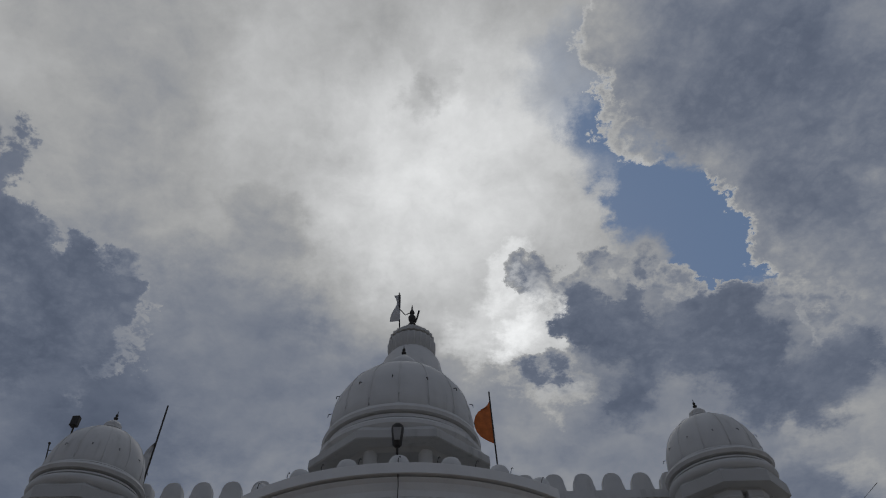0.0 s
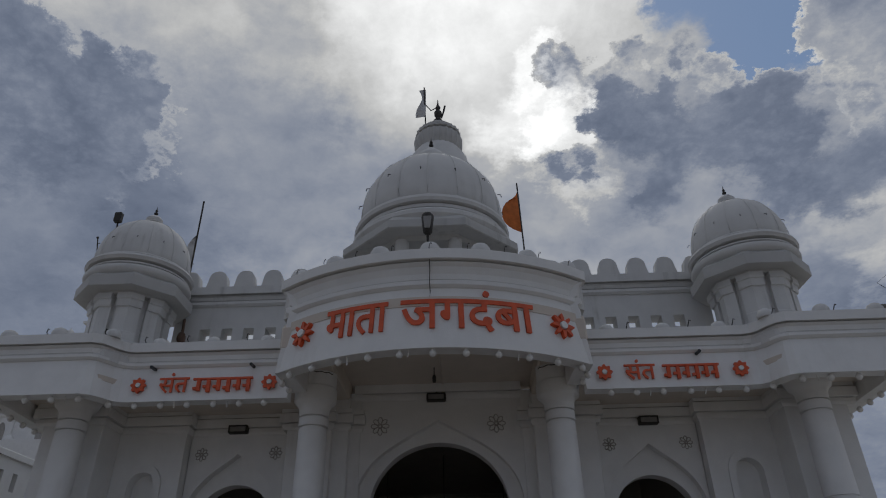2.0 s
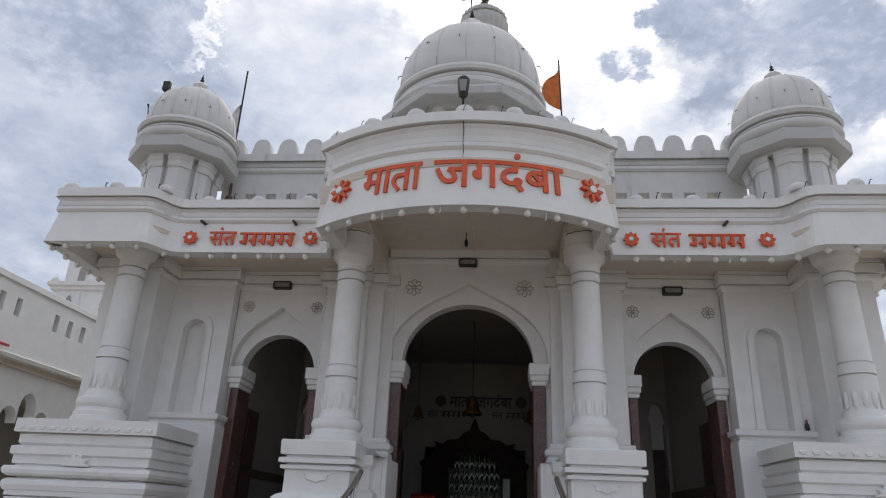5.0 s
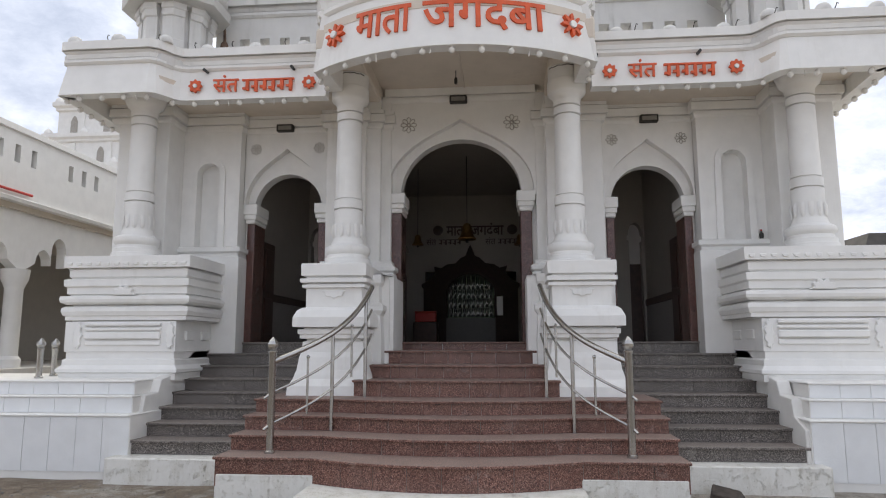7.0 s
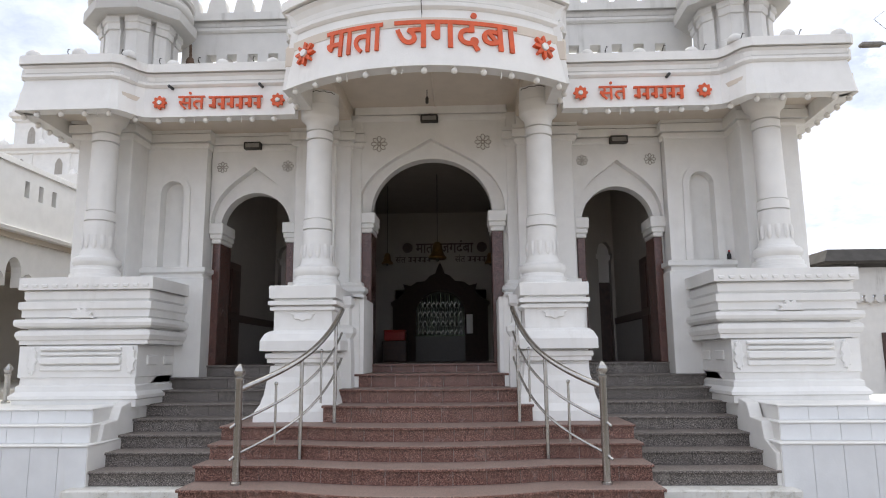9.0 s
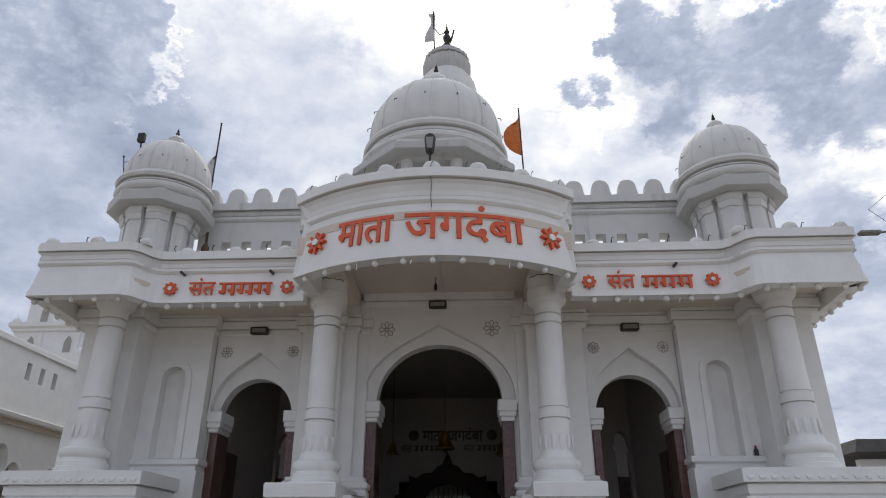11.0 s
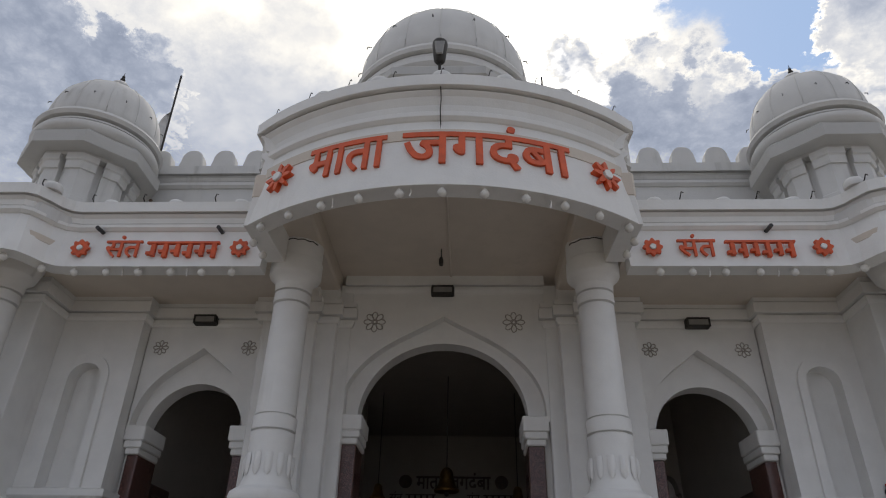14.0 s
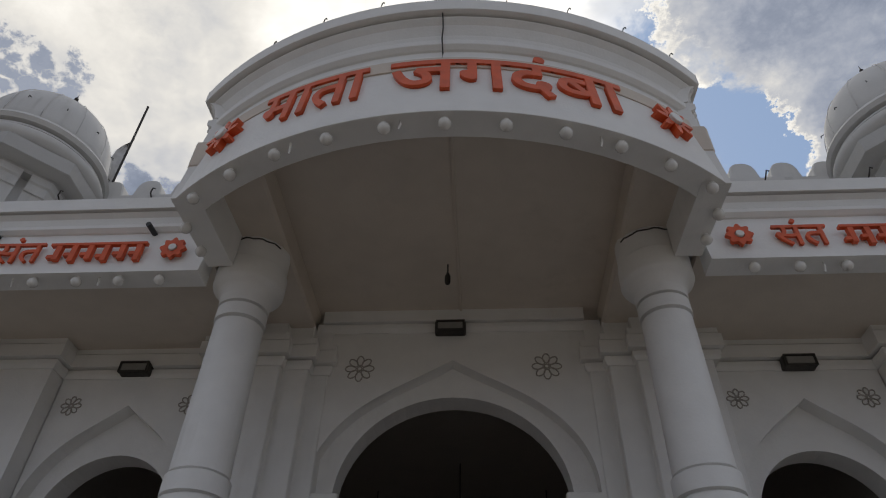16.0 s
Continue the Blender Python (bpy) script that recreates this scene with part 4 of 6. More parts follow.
def chhatri(x, y):
    """Octagonal corner kiosk with slit openings, flared eave and ribbed dome."""
    t = thing("corner_kiosk", "weathered white octagonal corner kiosk with a ribbed dome", "kiosk", "corner kiosks", at=(x, y, 4.97))
    # a bent pilaster on each corner of the octagon, with an upright slit between neighbours
    r = 0.50
    for i in range(8):
        a0 = radians(22.5 + 45 * i)
        corner = Vector((r * math.cos(a0), r * math.sin(a0), 0))
        ends = []
        for step in (-45, 45):
            a1 = a0 + radians(step)
            other = Vector((r * math.cos(a1), r * math.sin(a1), 0))
            ends.append(corner + (other - corner).normalized() * 0.155)
        path = [(ends[0].x, ends[0].y), (corner.x, corner.y), (ends[1].x, ends[1].y)]
        part("pilaster", Mesh().sweep([(-0.09, 0.40), (0.012, 0.40), (0.012, 0.62), (0.0, 0.63), (0.0, 0.965), (-0.09, 0.965)], path), WHITE_ROOF, t)
        part("pilaster_head", Mesh().sweep([(-0.09, 0.962), (0.022, 0.962), (0.03, 0.985), (0.03, 1.05), (0.052, 1.062), (0.052, 1.135), (-0.09, 1.135)], path), WHITE_ROOF, t)
    oc = octagon(1.0)

    def ring(profile):
        return Mesh().sweep(profile, [(px * 0.5, py * 0.5) for px, py in oc], True)

    part("foot", ring([(-0.2, 0.1), (0.14, 0.1), (0.12, 0.40), (0.06, 0.46), (0.03, 0.50), (-0.04, 0.53), (-0.2, 0.53)]), WHITE_ROOF, t)
    part("eave", ring([(-0.45, 1.125), (0.04, 1.125), (0.05, 1.16), (0.205, 1.165), (0.215, 1.17), (0.215, 1.315), (0.175, 1.345), (0.10, 1.43), (-0.45, 1.43)]), EAVE, t, "grey eave slab")
    part("drum", Mesh().lathe([(0.62, 1.36), (0.675, 1.40), (0.69, 1.44), (0.68, 1.475), (0.60, 1.485), (0.60, 1.50), (0.65, 1.51), (0.65, 1.53), (0.59, 1.54), (0.59, 1.555), (0.675, 1.56), (0.70, 1.60), (0.685, 1.635), (0.59, 1.65), (0.59, 1.662), (0.63, 1.67), (0.615, 1.69)], seg=48), WHITE_ROOF, t)
    prof = [(0.60, 1.66)] + [(a, 1.68 + b) for a, b in dome_profile(0.615, 0.77)]
    part("dome", Mesh().lathe(prof, seg=72, ribs=12, depth=0.02), WHITE_ROOF, t)
    for i in range(12):
        a = radians(30 * i)
        part("rib", Mesh().tube([((r + 0.004) * math.cos(a), (r + 0.004) * math.sin(a), z) for r, z in prof[1:-1]], 0.004, 6), WHITE_ROOF, t)
    part("core", Mesh().lathe([(0.43, 0.3), (0.43, 1.2)], seg=8, turn=radians(22.5), sharp=True), WHITE_ROOF, t)
    part("bud", Mesh().lathe([(0.10, 2.46), (0.15, 2.475), (0.15, 2.49), (0.10, 2.505), (0.115, 2.53), (0.115, 2.56), (0.07, 2.61), (0.02, 2.63)], seg=24), WHITE_ROOF, t)
    kalash(t, 2.62, 0.5, IRON)
    for i in range(12):
        a = radians(30 * i + 15)
        part("hook", Mesh().tube([(0.612 * math.cos(a), 0.612 * math.sin(a), 1.93), (0.641 * math.cos(a), 0.641 * math.sin(a), 1.915), (0.645 * math.cos(a), 0.645 * math.sin(a), 1.89)], 0.0045, 6), IRON, t)
    return t


chhatri(-4.10, -0.55)
chhatri(4.10, -0.55)

t = thing("main_dome", "large weathered white ribbed dome on an octagonal kiosk over the porch", "dome", at=(-0.07, -0.62, 5.49))
oc = octagon(1.0)


def ring(profile):
    return Mesh().sweep(profile, [(px * 0.9, py * 0.9) for px, py in oc], True)


part("foot", ring([(-0.3, 0.0), (0.1, 0.0), (0.1, 0.12), (0.05, 0.16), (-0.3, 0.16)]), WHITE_ROOF, t)
for i in range(8):
    a = radians(22.5 + 45 * i)
    part("post", Mesh().lathe([(0.085, 0.1), (0.085, 0.2), (0.062, 0.24), (0.062, 0.8), (0.085, 0.86), (0.085, 1.0)], (0.86 * math.cos(a), 0.86 * math.sin(a), 0), 20), WHITE_ROOF, t)
part("core", Mesh().lathe([(0.55, 0.0), (0.55, 1.0)], seg=8, turn=radians(22.5), sharp=True), WHITE_ROOF, t)
part("eave", ring([(-0.85, 0.98), (0.02, 0.98), (0.06, 1.03), (0.285, 1.01), (0.30, 1.02), (0.295, 1.12), (0.20, 1.22), (0.10, 1.30), (-0.85, 1.30)]), EAVE, t, "grey eave slab")
part("drum", Mesh().lathe([(1.05, 1.20), (1.09, 1.25), (1.09, 1.30), (1.05, 1.345), (0.95, 1.36), (0.95, 1.375), (1.01, 1.385), (1.01, 1.43), (0.96, 1.44), (0.96, 1.452), (1.05, 1.458), (1.065, 1.50), (1.05, 1.545), (0.94, 1.56), (0.94, 1.575), (0.98, 1.585), (0.97, 1.62)], seg=64), WHITE_ROOF, t)
part("dome", Mesh().lathe([(0.96, 1.58)] + [(a, 1.61 + b) for a, b in dome_profile(0.985, 1.13)], seg=96, ribs=16, depth=0.015), WHITE_ROOF, t)
for i in range(16):
    a = radians(22.5 * i)
    part("rib", Mesh().tube([((r + 0.004) * math.cos(a), (r + 0.004) * math.sin(a), 1.61 + z) for r, z in dome_profile(0.985, 1.13)[:-1]], 0.005, 6), WHITE_ROOF, t)
part("bud", Mesh().lathe([(0.17, 2.68), (0.19, 2.72), (0.17, 2.76), (0.22, 2.82), (0.22, 2.90), (0.17, 2.98), (0.10, 3.05), (0.06, 3.09), (0.03, 3.12)], seg=28), WHITE_ROOF, t)
kalash(t, 3.10, 0.62, IRON)
for i in range(14):
    a = radians(360 / 14 * i + 8)
    part("hook", Mesh().tube([(0.975 * math.cos(a), 0.975 * math.sin(a), 2.02), (1.02 * math.cos(a), 1.02 * math.sin(a), 2.0), (1.025 * math.cos(a), 1.025 * math.sin(a), 1.96)], 0.006, 6), IRON, t)

# the tall rear tower of which only the crown shows over the dome
t = thing("rear_tower", "grey-white ringed crown of the rear temple tower with dark finials", "tower", at=(-0.37, 10.0, 0.0))
part("shaft", Mesh().lathe([(2.2, -0.1), (2.0, 5.0), (1.6, 12.0), (1.3, 15.0), (1.0, 16.6), (0.75, 17.0)], seg=24), WHITE_ROOF, t)
part("crown", Mesh().lathe([(0.7, 16.8), (0.84, 17.1), (0.86, 17.45), (0.84, 17.55), (0.70, 17.58), (0.70, 17.66), (0.80, 17.68), (0.80, 17.80), (0.66, 17.86), (0.62, 17.98), (0.50, 18.02), (0.44, 18.16), (0.30, 18.22), (0.16, 18.32), (0.12, 18.42)], seg=48, ribs=24, depth=0.05), EAVE, t)
part("finial", Mesh().lathe([(0.12, 18.4), (0.15, 18.5), (0.07, 18.62), (0.13, 18.75), (0.14, 18.88), (0.06, 19.0), (0.1, 19.1), (0.04, 19.25), (0.01, 19.5)], seg=16), IRON, t, "dark turned metal finial")
part("side_blade", Mesh().tube([(0.12, 0, 18.62), (0.2, 0, 18.9), (0.26, 0, 19.2)], 0.035), IRON, t)
part("flag_pole", Mesh().tube([(-0.44, 0, 17.9), (-0.50, 0, 20.15)], 0.025), IRON, t)
m = Mesh()
cols = 8
m.add([(-0.50 + (0.42 * v ** 1.5 if u < 2 else 0) * 0 + (0.06 if u == 0 else -0.2 + 0.12 * math.sin(5 * v)) * 1.0, 0.05 * math.sin(6 * v + u), 20.05 - 1.35 * v) for v in [i / cols for i in range(cols + 1)] for u in (0, 1)], [(2 * i, 2 * i + 1, 2 * i + 3, 2 * i + 2) for i in range(cols)])
part("flag", m, FLAG_WHITE, t, "limp white flag")
m = Mesh().tube([(-0.46, 0, 19.3), (-0.25, 0, 19.0), (-0.05, 0, 19.12)], 0.02)
part("cord", m, IRON, t)


def flag(x, y, z0, tip, mat, label, w, z_lo, z_hi):
    """A leaning pole with a hanging triangular pennant."""
    f = thing("flag", label, "flag", "flags", at=(x, y, z0))
    d = Vector(tip) - Vector((x, y, z0))
    part("pole", Mesh().tube([(0, 0, 0), tuple(d * 0.5), tuple(d)], 0.013), IRON, f, "thin dark pole")
    m = Mesh()
    k = 10
    pts = []
    for i in range(k + 1):
        u = i / k
        c = d * (z_hi + (z_lo - z_hi) * u)
        for j in range(5):
            v = j / 4
            pts.append((c.x + w * v * math.sin(math.pi * min(u * 1.15, 1)) ** 0.7, c.y + 0.05 * math.sin(3 * v + 7 * u) * v, c.z - 0.16 * v))
    m.add(pts, [(i * 5 + j, i * 5 + j + 1, i * 5 + j + 6, i * 5 + j + 5) for i in range(k) for j in range(4)])
    m.soft = True
    part("cloth", m, mat, f)
    return f


flag(1.40, 0.78, 5.12, (1.315, 0.844, 8.96), FLAG_ORANGE, "saffron pennant on a leaning pole behind the dome", -0.30, 0.76, 0.97)
flag(-3.74, 0.14, 5.12, (-3.648, -0.077, 8.17), FLAG_WHITE, "faded furled pennant on a dark pole behind the kiosk", -0.12, 0.55, 0.86)


# ---- hall behind the arches ----
structure("floor_hall", Mesh().box(-4.8, 4.8, 0.42, 9.6, 1.2, LAND), INNER_FLOOR, "polished dark granite hall floor", category="floor")
structure("roof_hall", Mesh().box(-5.0, 5.0, 0.26, 9.8, 4.955, 5.118), WHITE_ROOF, "flat white temple roof", category="roof")
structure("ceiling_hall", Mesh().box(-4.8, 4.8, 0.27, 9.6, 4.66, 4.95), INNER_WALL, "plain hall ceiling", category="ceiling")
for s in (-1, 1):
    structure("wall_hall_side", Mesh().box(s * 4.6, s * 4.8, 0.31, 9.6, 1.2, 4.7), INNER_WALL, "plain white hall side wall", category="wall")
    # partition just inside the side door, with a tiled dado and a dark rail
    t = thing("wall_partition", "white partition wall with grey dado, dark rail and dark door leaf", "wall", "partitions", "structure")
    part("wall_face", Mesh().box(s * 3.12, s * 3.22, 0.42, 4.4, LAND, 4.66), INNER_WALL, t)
    part("dado", Mesh().box(s * 3.10, s * 3.125, 0.95, 4.4, LAND, 2.12), plain("grey_dado", (0.33, 0.32, 0.31), 0.3) if s < 0 else bpy.data.materials["grey_dado"], t, "grey polished dado")
    part("rail", Mesh().box(s * 3.085, s * 3.13, 0.95, 4.4, 2.12, 2.24), DARKWOOD, t, "dark wooden rail", 0.01)
    leaf = part("door_leaf", Mesh().box(s * 3.05, s * 3.115, 0.45, 0.95, LAND, 3.0), DARKWOOD, t, "dark brown wooden door leaf folded back", 0.008)
    for z0, z1 in ((1.6, 2.15), (2.25, 2.9)):
        part("leaf_panel", Mesh().box(s * 3.035, s * 3.055, 0.53, 0.87, z0, z1), DARKWOOD, leaf, bevel=0.012)
    # inner arcade pier with cusped arch
    t = thing("inner_arch_pier", "white cusped arch pier with dark panelled foot inside the hall", "pier", "inner piers", "structure")
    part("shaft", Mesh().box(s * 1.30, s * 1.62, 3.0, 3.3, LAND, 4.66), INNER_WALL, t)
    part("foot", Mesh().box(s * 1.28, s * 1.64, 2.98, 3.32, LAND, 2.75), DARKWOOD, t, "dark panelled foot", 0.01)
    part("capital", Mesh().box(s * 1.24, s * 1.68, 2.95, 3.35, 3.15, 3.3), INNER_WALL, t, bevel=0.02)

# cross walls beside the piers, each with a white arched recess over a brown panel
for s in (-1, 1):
    t = thing("wall_aisle", "plain aisle wall with an arched recess, whitened as the lit wall beyond, over a brown panel", "wall", "aisle walls", "structure")
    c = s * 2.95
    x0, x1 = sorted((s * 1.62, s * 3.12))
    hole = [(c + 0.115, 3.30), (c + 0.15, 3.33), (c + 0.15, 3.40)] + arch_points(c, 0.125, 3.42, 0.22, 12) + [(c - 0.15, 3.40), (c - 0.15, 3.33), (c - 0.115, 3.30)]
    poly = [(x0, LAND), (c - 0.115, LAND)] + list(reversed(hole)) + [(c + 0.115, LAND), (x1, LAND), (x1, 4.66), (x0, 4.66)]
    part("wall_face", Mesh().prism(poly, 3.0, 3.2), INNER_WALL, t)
    # added backing, painted white to stand for a daylit wall beyond the arch
    part("recess", Mesh().box(c - 0.16, c + 0.155, 3.2, 3.26, 2.9, 3.7), WHITE, t, "white plate with the light of the wall beyond put into its colour")
    part("panel", Mesh().box(c - 0.16, c + 0.155, 3.19, 3.25, LAND, 2.9), DARKWOOD, t, "dark brown panel")

# cross wall with the shrine arch and the painted words
t = thing("shrine", "dark carved wooden shrine with a stepped crest and scissor gate", "shrine")
YB = 5.0
cx = -0.14
outline = [(-1.0, LAND), (1.0, LAND), (1.0, 2.62), (1.04, 2.66), (1.04, 2.72), (0.86, 2.82), (0.74, 2.95), (0.78, 3.1), (0.62, 3.06), (0.5, 3.14), (0.32, 3.16), (0.2, 3.28), (0.1, 3.32), (0.05, 3.46), (0.0, 3.56),
           (-0.05, 3.46), (-0.1, 3.32), (-0.2, 3.28), (-0.32, 3.16), (-0.5, 3.14), (-0.62, 3.06), (-0.78, 3.1), (-0.74, 2.95), (-0.86, 2.82), (-1.04, 2.72), (-1.04, 2.66), (-1.0, 2.62)]
m = Mesh()
for a, b in ((-1.0, -0.52), (0.52, 1.0)):
    m.box(cx + a, cx + b, YB - 0.12, YB, LAND, 2.62)
top = [(0.52, 2.45)] + [(1.0, 2.45)] + outline[2:] + [(-1.0, 2.45), (-0.52, 2.45)] + [(0.52 * math.cos(math.pi - math.pi * i / 16), 2.45 + 0.5 * math.sin(math.pi * i / 16)) for i in range(1, 16)]
m.prism([(cx + x, z) for x, z in top], YB - 0.14, YB)
part("front", m, OLD_WOOD, t)
part("bench", Mesh().box(cx - 0.52, cx + 0.52, YB - 0.1, YB, LAND, 2.0), plain("grey_marble", (0.08, 0.073, 0.066), 0.45), t, "grey marble step")
gate = part("scissor_gate", Mesh().box(cx - 0.5, cx + 0.5, YB + 0.1, YB + 0.12, 2.0, 2.03), GREEN, t, "green and white folding lattice gate")
for i in range(11):
    x = cx - 0.48 + 0.096 * i
    zt = 2.45 + 0.48 * max(1 - ((x - cx) / 0.52) ** 2, 0) ** 0.5
    part("gate_bar", Mesh().box(x - 0.008, x + 0.008, YB + 0.09, YB + 0.11, 2.0, zt), GREEN, gate)
for i in range(10):
    for j in range(4):
        x, z = cx - 0.432 + 0.096 * i, 2.06 + 0.2 * j
        part("lattice", Mesh().tube([(x - 0.045, YB + 0.08, z), (x, YB + 0.08, z + 0.08), (x + 0.045, YB + 0.08, z), (x, YB + 0.08, z - 0.08), (x - 0.045, YB + 0.08, z)], 0.006, 5), STEEL, gate)
part("notice", Mesh().box(cx + 0.55, cx + 0.68, YB - 0.16, YB - 0.15, 2.05, 2.45), WHITE, t, "small pale notice board")
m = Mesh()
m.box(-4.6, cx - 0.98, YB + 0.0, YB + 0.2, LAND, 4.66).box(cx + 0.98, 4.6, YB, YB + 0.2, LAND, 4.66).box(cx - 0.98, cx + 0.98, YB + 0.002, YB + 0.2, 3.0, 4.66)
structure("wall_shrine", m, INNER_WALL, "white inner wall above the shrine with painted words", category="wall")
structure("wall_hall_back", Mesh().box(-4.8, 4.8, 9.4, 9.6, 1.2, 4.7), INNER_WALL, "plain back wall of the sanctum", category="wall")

b = thing("donation_box", "red lacquered box on a dark wooden stand in the hall", "box", at=(-1.02, 4.3, LAND))
part("stand", Mesh().box(-0.24, 0.24, -0.18, 0.18, 0.0, 0.42), DARKWOOD, b, "dark wooden stand", 0.015)
part("body", Mesh().box(-0.21, 0.21, -0.15, 0.15, 0.42, 0.60), RED_BOX, b, bevel=0.015)
part("lid", Mesh().box(-0.22, 0.22, -0.16, 0.16, 0.60, 0.63), RED_BOX, b, bevel=0.01)


def bell(x, y, z, k):
    """Temple bell on a long chain."""
    t = thing("hanging_bell", "brass temple bell on a long chain", "bell", "hanging bells", at=(x, y, z))
    part("body", Mesh().lathe([(0.13 * k, 0), (0.135 * k, 0.02 * k), (0.10 * k, 0.06 * k), (0.075 * k, 0.13 * k), (0.07 * k, 0.19 * k), (0.05 * k, 0.23 * k), (0.02 * k, 0.25 * k)], seg=24), BRASS, t)
    part("clapper", Mesh().ball((0, 0, -0.02 * k), 0.025 * k), IRON, t)
    part("chain", Mesh().tube([(0, 0, 0.24 * k), (0, 0, 4.66 - z)], 0.006, 6), IRON, t, "thin dark chain")


bell(-0.05, 1.9, 3.20, 1.15)
bell(-0.98, 2.6, 3.22, 0.8)
bell(0.86, 2.6, 3.20, 0.8)


# ---- lettering ----
def word_mesh(text, width, height, deep, place, bold=0.018):
    """Solid letters of the built-in font, fitted to width and height and laid out by place(u, v, d)."""
    cu = bpy.data.curves.new("word", "FONT")
    cu.body, cu.extrude, cu.offset, cu.resolution_u = text, 0.5, bold, 4
    ob = bpy.data.objects.new("word", cu)
    scene.collection.objects.link(ob)
    bpy.context.view_layer.update()
    me = bpy.data.meshes.new_from_object(ob)
    bpy.data.objects.remove(ob)
    bm = bmesh.new()
    bm.from_mesh(me)
    x0, x1 = min(v.co.x for v in bm.verts), max(v.co.x for v in bm.verts)
    head = 0.622 + bold
    k = max(2, round(width / 0.06))
    for i in range(1, k):
        bmesh.ops.bisect_plane(bm, geom=bm.verts[:] + bm.edges[:] + bm.faces[:], plane_co=(x0 + (x1 - x0) * i / k, 0, 0), plane_no=(1, 0, 0))
    for v in bm.verts:
        v.co = place((v.co.x - x0) / (x1 - x0) * width, v.co.y / head * height, (v.co.z + 0.5) * deep)
    bm.to_mesh(me)
    bm.free()
    bmesh_fix(me)
    return me


def bmesh_fix(me):
    bm = bmesh.new()
    bm.from_mesh(me)
    bmesh.ops.remove_doubles(bm, verts=bm.verts, dist=1e-4)
    bmesh.ops.recalc_face_normals(bm, faces=bm.faces)
    bm.to_mesh(me)
    bm.free()


def on_arc(start, z0):
    """Lays letters on the bowed fascia, whose face leans back a little."""
    def place(u, v, d):
        z = z0 + v
        r = R_ARC - 0.085 * (z - 4.57) / 0.70 + d
        a = (start + u) / R_ARC
        return Vector((r * math.sin(a), C_ARC - r * math.cos(a), z))
    return place


def on_flat(x0, y0, z0, lean=0.0):
    def place(u, v, d):
        return Vector((x0 + u, y0 + lean * v - d, z0 + v))
    return place


name = thing("porch_lettering", "raised orange-red lettering on the bowed porch fascia", "lettering")
for text, start, width in (("माता", -1.13, 0.70), ("जगदंबा", -0.30, 1.40)):
    me = word_mesh(text, width, 0.325, 0.03, on_arc(start, 4.845), 0.012)
    me.materials.clear()
    me.materials.append(ORANGE)
    part("word", me, None, name)

# the words over the shrine inside
sign = thing("shrine_lettering", "dark painted words with round emblems on the wall above the shrine", "lettering")
for text, x, width in (("माता", -0.66, 0.44), ("जगदंबा", -0.14, 0.72)):
    me = word_mesh(text, width, 0.20, 0.012, on_flat(x, YB + 0.001, 3.79))
    me.materials.clear()
    me.materials.append(DARKWOOD)
    part("word", me, None, sign)
for x in (-0.84, 0.76):
    part("emblem", Mesh().prism([(x + 0.11 * math.cos(math.pi * i / 12), 3.9 + 0.11 * math.sin(math.pi * i / 12)) for i in range(24)], YB - 0.014, YB - 0.002), DARKWOOD, sign, "dark round emblem", 0.003)


def bars(parent, x0, y, z0, width, height, count, deep, mat, lean=0.0):
    """Plain bars standing for a name: one head bar and uprights."""
    part("head_bar", Mesh().box(x0, x0 + width, y - deep, y, z0 + height * 0.86, z0 + height), mat, parent, bevel=0.002)
    wide = width / count
    for i in range(count):
        part("upright_bar", Mesh().box(x0 + wide * (i + 0.42), x0 + wide * (i + 0.78), y - deep, y, z0 + (0.0 if i % 2 else height * 0.1), z0 + height * 0.85), mat, parent, bevel=0.002)
        part("short_bar", Mesh().box(x0 + wide * (i + 0.06), x0 + wide * (i + 0.42), y - deep, y, z0 + height * (0.30 if i % 3 else 0.18), z0 + height * (0.47 if i % 3 else 0.36)), mat, parent, bevel=0.002)


for x in (-1.1, 0.18):
    me = word_mesh("संत", 0.22, 0.12, 0.01, on_flat(x, YB + 0.001, 3.58), 0.004)
    me.materials.clear()
    me.materials.append(DARKWOOD)
    part("word", me, None, sign)
    bars(sign, x + 0.27, YB - 0.001, 3.58, 0.5, 0.12, 5, 0.01, DARKWOOD)


def flower(parent, r, petals, deep, mat, soft=0.28):
    """A flat flower lying in the xz plane, facing -y."""
    m = Mesh()
    out = []
    for i in range(petals * 8):
        a = 2 * math.pi * i / (petals * 8)
        out.append((r * (1 - soft + soft * math.cos(petals * a)) * math.sin(a), r * (1 - soft + soft * math.cos(petals * a)) * math.cos(a)))
    hole = [(0.36 * r * math.sin(2 * math.pi * i / (petals * 8)), 0.36 * r * math.cos(2 * math.pi * i / (petals * 8))) for i in range(petals * 8)]
    k = len(out)
    pts = [(x, -deep, z) for x, z in out] + [(x, -deep, z) for x, z in hole] + [(x, 0, z) for x, z in out] + [(x, 0, z) for x, z in hole]
    faces = []
    for i in range(k):
        j = (i + 1) % k
        faces += [(i, j, j + k, i + k), (i, i + 2 * k, j + 2 * k, j), (i + k, j + k, j + 3 * k, i + 3 * k)]
    m.add(pts, faces)
    part("petals", m, mat, parent)
    part("centre", Mesh().prism([(0.30 * r * math.cos(math.pi * i / 10), 0.30 * r * math.sin(math.pi * i / 10)) for i in range(20)], -deep * 1.4, 0.0), WHITE, parent, "white round centre", 0.004)


